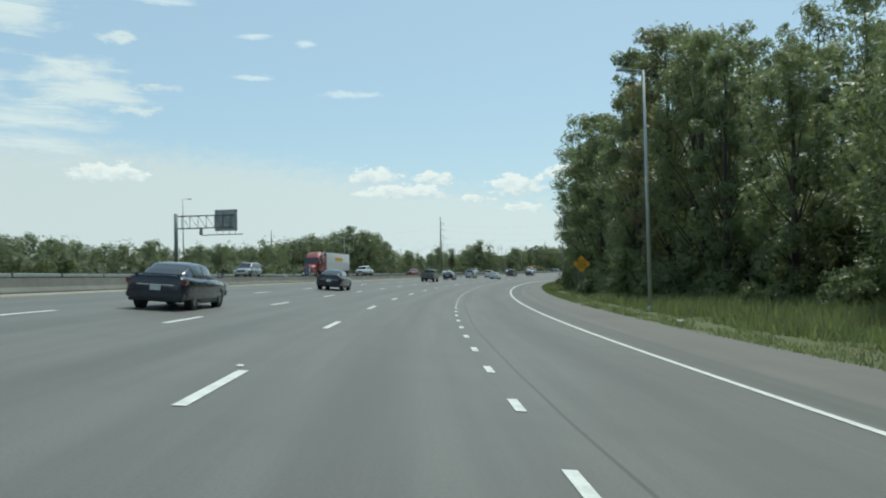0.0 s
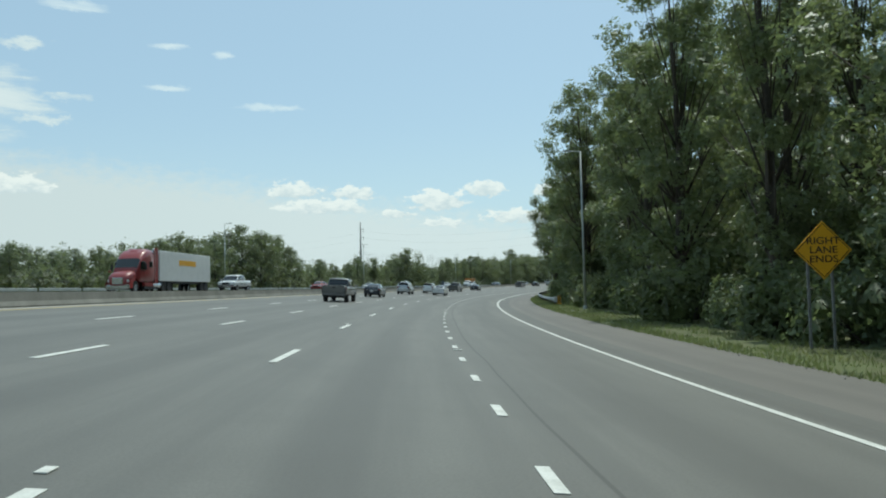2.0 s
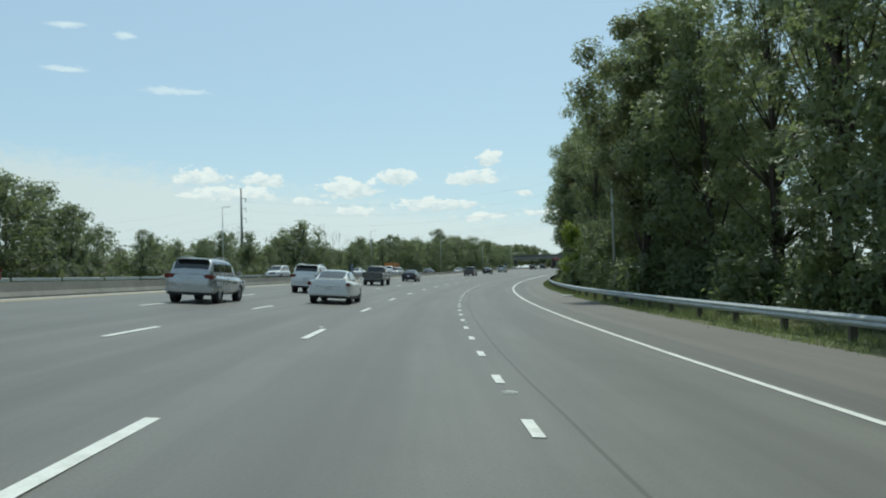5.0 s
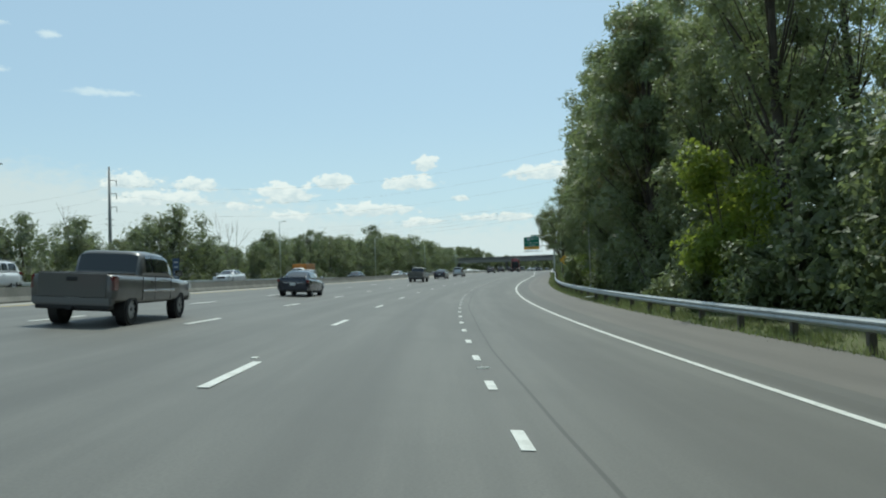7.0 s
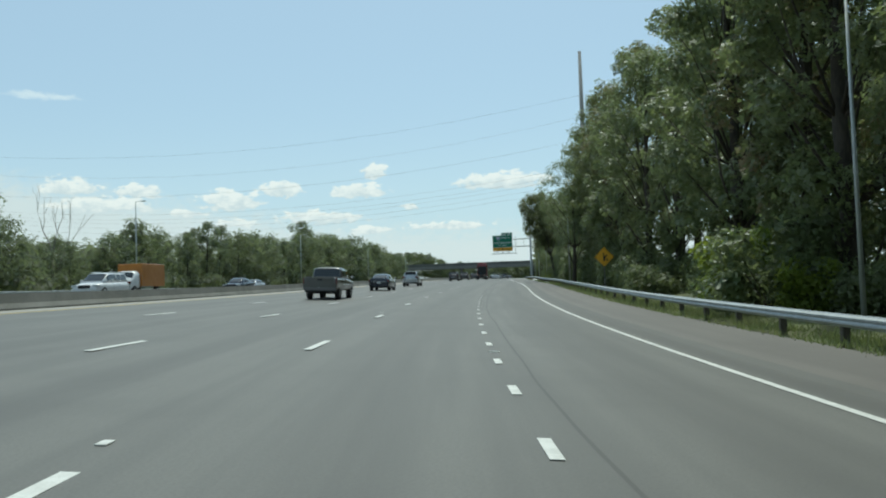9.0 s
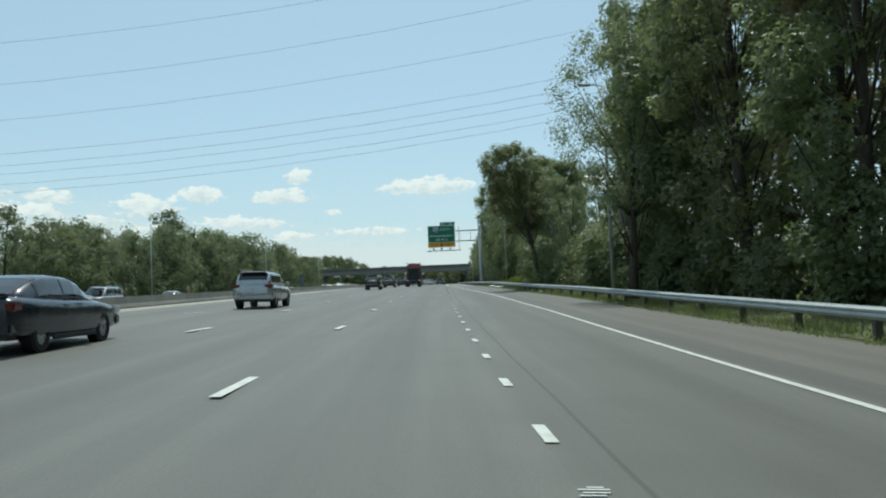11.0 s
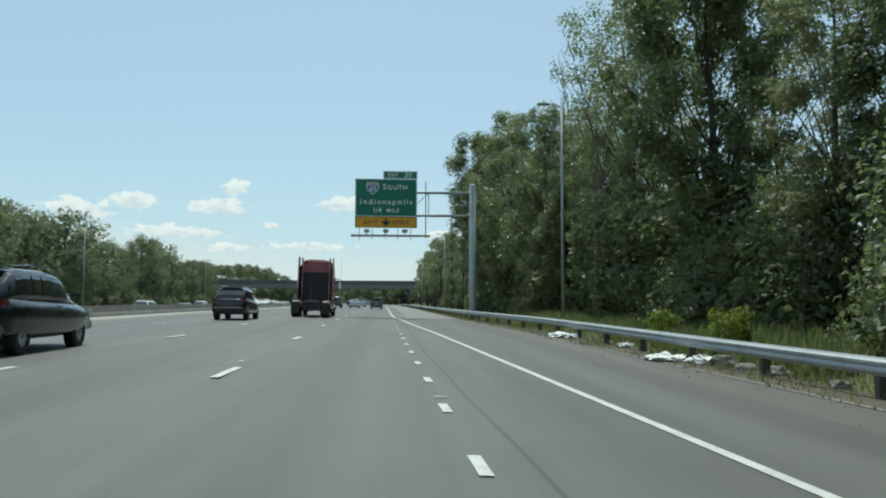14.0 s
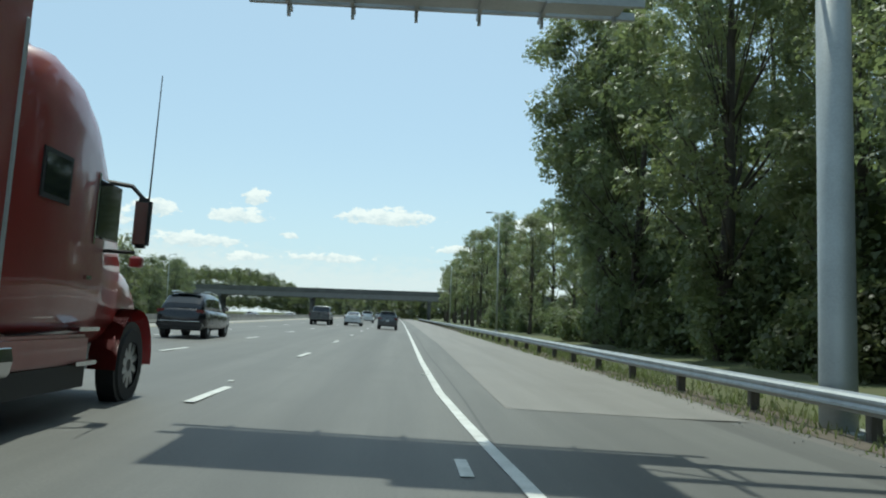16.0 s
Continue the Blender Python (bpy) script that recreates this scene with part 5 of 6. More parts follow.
def rock(s, e, size, seed):
    """A half-buried broken lump of old concrete."""
    bm = bmesh.new()
    bmesh.ops.create_icosphere(bm, subdivisions=2, radius=1.0)
    for v in bm.verts:
        n = noise.noise(v.co * 1.4 + Vector((seed * 3.1, 0, 0)))
        v.co = Vector((v.co.x * size * (0.8 + 0.5 * n), v.co.y * size * (1.3 + 0.5 * n), v.co.z * size * (0.55 + 0.4 * n) + 0.15 * size))
    return tagged(part("rock", bm, M_STONE, m=stand(s, e, 0.0, 40.0 * seed)), "broken grey concrete lump in the dirt verge", "rock", "verge rocks")


M_PLASTIC = material("crumpled_white_plastic", (0.72, 0.72, 0.70), 0.5, second=(0.5, 0.5, 0.48), scale=3, fine=20, amount=0.6, bump=0.5)
overhead_sign()
reverse_sign()
lamp = light_pole()
lamp.matrix_basis = stand(43.4, 13.9)
for s, e in ((-34, 14.5), (120.8, 14.6), (197, 14.6), (352.3, 13.35), (431.3, 13.3), (522, 13.3), (600, 13.3)):
    copy_thing(lamp, stand(s, e))
copy_thing(lamp, stand(273.8, 14.9) @ Matrix.Diagonal((0.7, 0.7, 0.79, 1)))
far_lamp = light_pole(12.6)
far_lamp.matrix_basis = stand(119, -44, 0, 180)
for s in (42, 193, 269, 352.3, 433, 514, 600):
    copy_thing(far_lamp, stand(s, -44, 0, 180))
diamond_sign("yellow diamond warning sign on two steel posts", ("RIGHT", "LANE", "ENDS"), 78.6, 14.6)
diamond_sign("yellow diamond lane drop symbol sign on one post", (), 319.7, 14.0, True)
build_guardrail()
build_far_guardrail()
hazard_marker()
for s in (85.7, 243.4, 402.6):
    mile_marker(s)
power_lines()
overpass()
for k, (s, e, size) in enumerate(((406.3, 10.2, 0.40), (405.2, 10.75, 0.3), (418.3, 10.2, 0.42), (417.6, 10.5, 0.3), (411.5, 10.75, 0.22), (372, 11.4, 0.16), (377, 11.2, 0.14), (33, 12.6, 0.12))):
    litter(s, e, size, k + 1, "crumpled white plastic sheeting on the shoulder")
for k, (s, e, size) in enumerate(((405.6, 10.9, 0.26), (404.7, 11.05, 0.32), (403.4, 11.0, 0.22), (402.2, 11.1, 0.28), (413.6, 10.85, 0.16), (399.8, 11.05, 0.2))):
    rock(s, e, size, k + 1)
for s, e, turn in ((248.2, 12.05, 20), (198.6, 11.34, -15)):
    tagged(part("board", box(-0.3, 0.3, -0.55, 0.55, 0.02, 0.06, 0.01), M_PLASTIC, m=stand(s, e, 0.03, turn, True)), "discarded pale flat board on the verge", "litter")


# ---------------------------------------------------------------- vehicles
def paint(name, colour, rough=0.3, metal=0.35):
    return material(name, colour, rough, metal, second=tuple(c * 0.85 for c in colour), scale=1.5, fine=60, amount=0.5, bump=0.0, coat=0.7)


M_TYRE = material("tyre_rubber", (0.022, 0.022, 0.022), 0.85, second=(0.04, 0.038, 0.035), scale=4, fine=40, amount=0.6, bump=0.2)
M_RIM = plain("alloy_rim", (0.42, 0.43, 0.44), 0.35, 0.8)
M_GLASS = plain("tinted_window", (0.012, 0.016, 0.018), 0.06, 0.0, coat=0.5)
M_BUMPER = plain("dull_chrome", (0.16, 0.16, 0.155), 0.5, 0.8)
M_TAIL = plain("red_tail_lamp", (0.13, 0.010, 0.010), 0.2, coat=0.6)
M_HEADLAMP = plain("clear_headlamp", (0.75, 0.77, 0.78), 0.12, 0.3, coat=0.6)
M_TRIM = plain("black_trim", (0.018, 0.018, 0.018), 0.6)
M_CHROME = plain("chrome", (0.6, 0.6, 0.6), 0.18, 1.0)
M_PLATE = plain("licence_plate", (0.55, 0.56, 0.55), 0.5)
PAINTS = {"navy": paint("dark_blue_paint", (0.012, 0.017, 0.030)), "black": paint("black_paint", (0.012, 0.012, 0.016)), "pewter": paint("pewter_paint", (0.088, 0.086, 0.078), 0.4, 0.0),
          "silver": paint("silver_paint", (0.42, 0.43, 0.43), 0.3, 0.6), "white": paint("white_paint", (0.72, 0.72, 0.71), 0.3, 0.0), "red": paint("red_paint", (0.23, 0.020, 0.018), 0.4, 0.0),
          "orange": paint("orange_paint", (0.45, 0.17, 0.025), 0.5, 0.0), "grey": paint("grey_paint", (0.10, 0.105, 0.11)), "van": paint("off_white_paint", (0.66, 0.66, 0.64), 0.4, 0.0)}


def ring(y, half, z0, z1, power=4.0, sides=24, lean=0.0):
    """One cross-section; lean: how far the sides draw in towards the top."""
    pts = []
    for k in range(sides):
        a = (k + 0.5) * math.tau / sides
        c, s = math.cos(a), math.sin(a)
        up = math.copysign(abs(s) ** (2 / power), s)
        pts.append((half * (1 - lean * (up + 1) / 2) * math.copysign(abs(c) ** (2 / power), c), y, (z0 + z1) / 2 + (z1 - z0) / 2 * math.copysign(abs(s) ** (2 / power), s)))
    return pts


def loft(sections, power=4.0, sides=24, lean=0.0):
    bm = bmesh.new()
    rings = [[bm.verts.new(p) for p in ring(*sec, power, sides, lean)] for sec in sections]
    for a, b in zip(rings, rings[1:]):
        for k in range(sides):
            bm.faces.new((a[k], a[(k + 1) % sides], b[(k + 1) % sides], b[k]))
    bm.faces.new(rings[0])
    bm.faces.new(rings[-1][::-1])
    bmesh.ops.recalc_face_normals(bm, faces=bm.faces[:])
    return bm


def pane(sections, i0, f0, i1, f1, k0, k1, power=4.0, sides=24, grow=0.012, lean=0.0):
    """A window laid over a loft from a station (section and fraction) to another, and from ring step k0 to k1."""
    def between(i, f):
        a, b = sections[i], sections[min(i + 1, len(sections) - 1)]
        return [a[j] + (b[j] - a[j]) * f for j in range(4)]
    stations = [between(i0, f0)] + [list(sections[i]) for i in range(i0 + 1, i1 + 1)] + ([between(i1, f1)] if f1 > 0 else [])
    bm = bmesh.new()
    rows = []
    for sec in stations:
        pts = ring(sec[0], sec[1] + grow, sec[2] - grow, sec[3] + grow, power, sides, lean)
        rows.append([bm.verts.new(pts[k % sides]) for k in range(k0, k1 + 1)])
    for a, b in zip(rows, rows[1:]):
        for k in range(len(a) - 1):
            bm.faces.new((a[k], a[k + 1], b[k + 1], b[k]))
    bmesh.ops.recalc_face_normals(bm, faces=bm.faces[:])
    return bm


wheel_mesh = {}


def add_wheel(root, x, y, r, wide):
    key = (round(r, 3), round(wide, 3))
    if key not in wheel_mesh:
        bm = bmesh.new()
        outline = [(r * 0.62, -wide / 2), (r * 0.94, -wide / 2), (r, -wide * 0.36), (r, wide * 0.36), (r * 0.94, wide / 2), (r * 0.62, wide / 2)]
        n = 24
        rings = [[bm.verts.new((px, math.cos(k * math.tau / n) * pr, math.sin(k * math.tau / n) * pr)) for k in range(n)] for pr, px in outline]
        for a, b in zip(rings, rings[1:]):
            for k in range(n):
                bm.faces.new((a[k], a[(k + 1) % n], b[(k + 1) % n], b[k]))
        tyre = bpy.data.meshes.new("tyre")
        bm.to_mesh(tyre)
        bm.free()
        tyre.materials.append(M_TYRE)
        bm = bmesh.new()
        for side in (-1, 1):
            c = bm.verts.new((side * wide * 0.30, 0, 0))
            outer = [bm.verts.new((side * wide * (0.44 if k % 2 else 0.36), math.cos(k * math.tau / 20) * r * 0.64, math.sin(k * math.tau / 20) * r * 0.64)) for k in range(20)]
            hub = [bm.verts.new((side * wide * 0.42, math.cos(k * math.tau / 20) * r * 0.2, math.sin(k * math.tau / 20) * r * 0.2)) for k in range(20)]
            for k in range(20):
                bm.faces.new((outer[k], outer[(k + 1) % 20], hub[(k + 1) % 20], hub[k]))
                bm.faces.new((hub[k], hub[(k + 1) % 20], c))
        rim = bpy.data.meshes.new("rim")
        bm.to_mesh(rim)
        bm.free()
        rim.materials.append(M_RIM)
        wheel_mesh[key] = (tyre, rim)
    tyre, rim = wheel_mesh[key]
    w_ob = new("wheel")
    w_ob.parent = root
    w_ob.matrix_basis = pose(x, y, r)
    part("tyre", tyre, None, w_ob)
    part("rim", rim, None, w_ob)
    arch = tube([(x - math.copysign(0.12, x), y, r + 0.02), (x + math.copysign(wide * 0.5 - 0.03, x), y, r + 0.02)], [r * 1.13, r * 1.13], 20)
    part("wheel_arch", arch, M_TRIM, root)


def common_parts(root, half, rear, front, belt, bumper, lamp_z, lamp_h, lamp_w, colour, chrome=False, plate_z=0.62):
    for side in (-1, 1):
        part("tail_lamp", box(min(side * (half - lamp_w), side * half), max(side * (half - lamp_w), side * half), rear - 0.02, rear + 0.28, lamp_z, lamp_z + lamp_h, 0.03, 2), M_TAIL, root, "red tail lamp")
        part("headlamp", box(min(side * (half - 0.42), side * (half - 0.02)), max(side * (half - 0.42), side * (half - 0.02)), front - 0.34, front - 0.02, belt - 0.36, belt - 0.18, 0.03, 2), M_HEADLAMP, root, "clear headlamp")
        mirror = part("wing_mirror", box(min(side * (half + 0.02), side * (half + 0.22)), max(side * (half + 0.02), side * (half + 0.22)), front - 1.75, front - 1.62, belt + 0.02, belt + 0.2, 0.03, 2), colour, root)
        part("mirror_glass", box(min(side * (half + 0.04), side * (half + 0.20)), max(side * (half + 0.04), side * (half + 0.20)), front - 1.757, front - 1.751, belt + 0.04, belt + 0.18), M_CHROME, mirror)
    part("licence_plate", box(-0.16, 0.16, rear - 0.035, rear - 0.02, plate_z, plate_z + 0.16), M_PLATE, root, "blank licence plate")
    part("rear_bumper", box(-half + 0.04, half - 0.04, rear - 0.06, rear + 0.2, bumper, bumper + 0.22, 0.04, 2), M_BUMPER if chrome else colour, root)
    part("lower_valance", box(-half + 0.1, half - 0.1, rear + 0.0, rear + 0.3, bumper - 0.1, bumper + 0.02, 0.03), M_TRIM, root)
    part("front_bumper", box(-half + 0.06, half - 0.06, front - 0.2, front + 0.05, bumper, bumper + 0.24, 0.04, 2), M_CHROME if chrome else colour, root)
    part("grille", box(-0.42, 0.42, front - 0.02, front + 0.03, belt - 0.42, belt - 0.2, 0.02), M_TRIM, root)
    for side in (-1, 1):
        part("door_handle", box(min(side * (half - 0.01), side * (half + 0.03)), max(side * (half - 0.01), side * (half + 0.03)), -0.55, -0.35, belt - 0.14, belt - 0.1, 0.008), colour, root)


def sedan(label, tone):
    root, colour = thing("car", label, "car", group="traffic"), PAINTS[tone]
    shell = [(-2.46, 0.70, 0.46, 0.94), (-2.44, 0.80, 0.38, 1.00), (-2.36, 0.865, 0.31, 1.035), (-2.1, 0.905, 0.26, 1.05), (-1.5, 0.92, 0.22, 1.035), (-0.4, 0.925, 0.21, 1.0), (0.6, 0.92, 0.21, 0.975), (1.3, 0.905, 0.22, 0.94), (1.9, 0.875, 0.25, 0.87), (2.25, 0.82, 0.28, 0.78), (2.42, 0.68, 0.38, 0.66)]
    cabin = [(-2.02, 0.80, 0.90, 1.04), (-1.62, 0.815, 0.90, 1.22), (-1.2, 0.82, 0.90, 1.385), (-0.85, 0.82, 0.90, 1.445), (-0.35, 0.82, 0.90, 1.465), (0.25, 0.82, 0.90, 1.44), (0.62, 0.825, 0.89, 1.33), (1.32, 0.82, 0.87, 0.96)]
    lean = 0.27
    part("body", loft(shell, 5.5, 32), colour, root, smooth=True)
    part("roof", loft(cabin, 4.6, 32, lean), colour, root, smooth=True)
    part("rear_window", pane(cabin, 0, 0.25, 2, 0.55, 3, 12, 4.6, 32, 0.012, lean), M_GLASS, root)
    part("windscreen", pane(cabin, 5, 0.35, 6, 0.85, 3, 12, 4.6, 32, 0.012, lean), M_GLASS, root)
    for k0, k1 in ((31, 34), (13, 16)):
        for i0, f0, i1, f1 in ((1, 0.75, 4, 0.02), (4, 0.16, 5, 0.95)):
            window = part("side_window", pane(cabin, i0, f0, i1, f1, k0, k1, 4.6, 32, 0.012, lean), M_GLASS, root)
            part("window_trim", pane(cabin, i0, f0, i1, f1, k1 - 1 if k0 < 20 else k0, k1 if k0 < 20 else k0 + 1, 4.6, 32, 0.006, lean), M_CHROME, window)
    common_parts(root, 0.90, -2.43, 2.40, 0.98, 0.36, 0.77, 0.17, 0.36, colour, plate_z=0.60)
    part("boot_trim", box(-0.56, 0.56, -2.475, -2.44, 0.745, 0.775, 0.008), M_CHROME, root)
    part("boot_spoiler", box(-0.72, 0.72, -2.42, -2.18, 1.075, 1.10, 0.012), colour, root)
    for side in (-1, 1):
        part("spoiler_foot", box(min(side * 0.60, side * 0.68), max(side * 0.60, side * 0.68), -2.36, -2.24, 1.02, 1.08), colour, root)
        part("sill", box(min(side * 0.88, side * 0.925), max(side * 0.88, side * 0.925), -1.0, 0.95, 0.20, 0.30, 0.02), M_TRIM, root)
    for x in (-0.79, 0.79):
        for y in (-1.42, 1.38):
            add_wheel(root, x, y, 0.335, 0.23)
    return root


def suv(label, tone, tall=1.70, long=4.75, van=False):
    root, colour = thing("car", label, "car", group="traffic"), PAINTS[tone]
    h, t = long / 2, tall
    shell = [(-h, 0.70, 0.52, 0.98), (-h + 0.06, 0.86, 0.36, 1.08), (-h + 0.5, 0.93, 0.30, 1.12), (-0.9, 0.94, 0.27, 1.10), (0.7, 0.94, 0.27, 1.07), (h - 0.9, 0.92, 0.30, 1.04), (h - 0.2, 0.86, 0.34, 0.92), (h, 0.68, 0.44, 0.74)]
    if van:
        shell = [(-h, 0.74, 0.50, 1.02), (-h + 0.08, 0.88, 0.36, 1.14), (-h + 0.5, 0.96, 0.30, 1.20), (-0.9, 0.98, 0.27, 1.16), (0.7, 0.975, 0.27, 1.12), (h - 0.9, 0.95, 0.30, 1.08), (h - 0.2, 0.88, 0.34, 0.94), (h, 0.68, 0.44, 0.74)]
    cabin = [(-h + 0.12, 0.86, 1.02, 1.20), (-h + 0.72, 0.85, 1.0, t - 0.10), (-h + 1.2, 0.85, 1.0, t - 0.01), (0.0, 0.84, 1.0, t), (0.65, 0.84, 1.0, t - 0.07), (1.5, 0.86, 0.98, 1.12)] if van else [(-h + 0.06, 0.83, 0.98, 1.14), (-h + 0.42, 0.83, 0.98, t - 0.06), (-h + 0.75, 0.83, 0.98, t), (0.1, 0.82, 0.98, t), (0.55, 0.82, 0.98, t - 0.05), (1.35, 0.84, 0.96, 1.08)]
    part("body", loft(shell, 4.5), colour, root, smooth=True)
    part("roof", loft(cabin, 4.5, 24, 0.16), colour, root, smooth=True)
    part("rear_window", pane(cabin, 0, 0.3, 1, 0.0, 2, 9, 4.5, 24, 0.012, 0.16), M_GLASS, root)
    part("windscreen", pane(cabin, 4, 0.06, 4, 0.92, 2, 9, 4.5, 24, 0.012, 0.16), M_GLASS, root)
    for k0, k1 in ((23, 25), (10, 12)):
        part("side_window", pane(cabin, 1, 0.3, 2, 0.28, k0, k1, 4.5, 24, 0.012, 0.16), M_GLASS, root)
        part("side_window", pane(cabin, 2, 0.34, 2, 0.66, k0, k1, 4.5, 24, 0.012, 0.16), M_GLASS, root)
        part("side_window", pane(cabin, 2, 0.72, 4, 0.4, k0, k1, 4.5, 24, 0.012, 0.16), M_GLASS, root)
    for side in (-1, 1):
        part("roof_rail", tube([(side * 0.62, -h + 0.9, t + 0.02), (side * 0.62, -0.6, t + 0.06), (side * 0.62, 0.35, t + 0.02)], [0.018] * 3, 6), M_CHROME, root)
    part("rear_wiper", box(-0.02, 0.3, -h + 0.10, -h + 0.12, 1.16, 1.18), M_TRIM, root)
    part("spoiler", box(-0.6, 0.6, -h + (0.62 if van else 0.22), -h + (0.95 if van else 0.55), t - 0.06, t - 0.02, 0.015), colour, root)
    if van:
        common_parts(root, 0.92, -h + 0.05, h - 0.02, 1.10, 0.42, 0.98, 0.14, 0.34, colour, plate_z=0.86)
        part("boot_trim", box(-0.78, 0.78, -h - 0.025, -h + 0.02, 0.64, 0.67, 0.008), M_CHROME, root)
    else:
        common_parts(root, 0.92, -h + 0.02, h - 0.02, 1.06, 0.42, 0.92, 0.17, 0.36, colour, plate_z=0.74)
    for x in (-0.80, 0.80):
        for y in (-h + 0.98, h - 0.95):
            add_wheel(root, x, y, 0.365, 0.25)
    return root


def pickup(label, tone):
    root, colour = thing("pickup_truck", label, "pickup truck", group="traffic"), PAINTS[tone]
    shell = [(-2.92, 0.93, 0.60, 1.20), (-2.90, 0.955, 0.57, 1.245), (-2.6, 0.965, 0.54, 1.26), (-1.9, 0.965, 0.52, 1.26), (-1.095, 0.965, 0.48, 1.25), (0.8, 0.965, 0.48, 1.22), (1.5, 0.96, 0.50, 1.18), (2.6, 0.93, 0.52, 1.12), (2.85, 0.84, 0.58, 1.02)]
    cabin = [(-1.10, 0.90, 1.12, 1.24), (-0.92, 0.90, 1.12, 1.78), (-0.78, 0.90, 1.12, 1.84), (0.0, 0.90, 1.12, 1.86), (0.75, 0.89, 1.12, 1.83), (1.0, 0.89, 1.12, 1.75), (1.62, 0.90, 1.08, 1.20)]
    part("body", loft(shell, 6.0), colour, root, smooth=True)
    part("cab", loft(cabin, 5.5, 24, 0.13), colour, root, smooth=True)
    part("bed_liner", box(-0.80, 0.80, -2.8, -1.2, 1.24, 1.266), M_TRIM, root)
    part("tailgate", box(-0.80, 0.80, -2.945, -2.90, 0.68, 1.25, 0.015), colour, root)
    part("tailgate_handle", box(-0.13, 0.13, -2.96, -2.94, 1.06, 1.16, 0.01), M_TRIM, root)
    part("rear_window", pane(cabin, 0, 0.12, 0, 0.94, 2, 9, 5.5, 24, 0.012, 0.13), M_GLASS, root, "dark rear window")
    part("windscreen", pane(cabin, 5, 0.05, 5, 0.9, 2, 9, 5.5, 24, 0.012, 0.13), M_GLASS, root)
    for k0, k1 in ((23, 25), (10, 12)):
        part("side_window", pane(cabin, 2, 0.12, 2, 0.62, k0, k1, 5.5, 24, 0.012, 0.13), M_GLASS, root)
        part("side_window", pane(cabin, 2, 0.70, 5, 0.35, k0, k1, 5.5, 24, 0.012, 0.13), M_GLASS, root)
    common_parts(root, 0.97, -2.90, 2.86, 1.20, 0.50, 0.84, 0.36, 0.12, colour, True, 0.55)
    for side in (-1, 1):
        for y in (-1.105, -0.25, 0.95):
            part("door_seam", box(min(side * 0.955, side * 0.968), max(side * 0.955, side * 0.968), y - 0.006, y + 0.006, 0.60, 1.18), M_TRIM, root)
    for x in (-0.82, 0.82):
        for y in (-1.72, 1.85):
            add_wheel(root, x, y, 0.39, 0.27)
    for side in (-1, 1):
        part("side_trim", box(min(side * 0.97, side * 0.995), max(side * 0.97, side * 0.995), -1.1, 1.2, 0.80, 0.86, 0.008), M_CHROME, root)
    part("tow_hitch", box(-0.06, 0.06, -3.05, -2.8, 0.40, 0.48, 0.01), M_TRIM, root)
    part("axle", tube([(-0.8, -1.72, 0.39), (0.8, -1.72, 0.39)], [0.08, 0.08], 8), M_TRIM, root)
    part("exhaust", tube([(0.5, -2.75, 0.42), (0.5, -1.9, 0.42)], [0.05, 0.05], 8), M_DARKSTEEL, root)
    return root


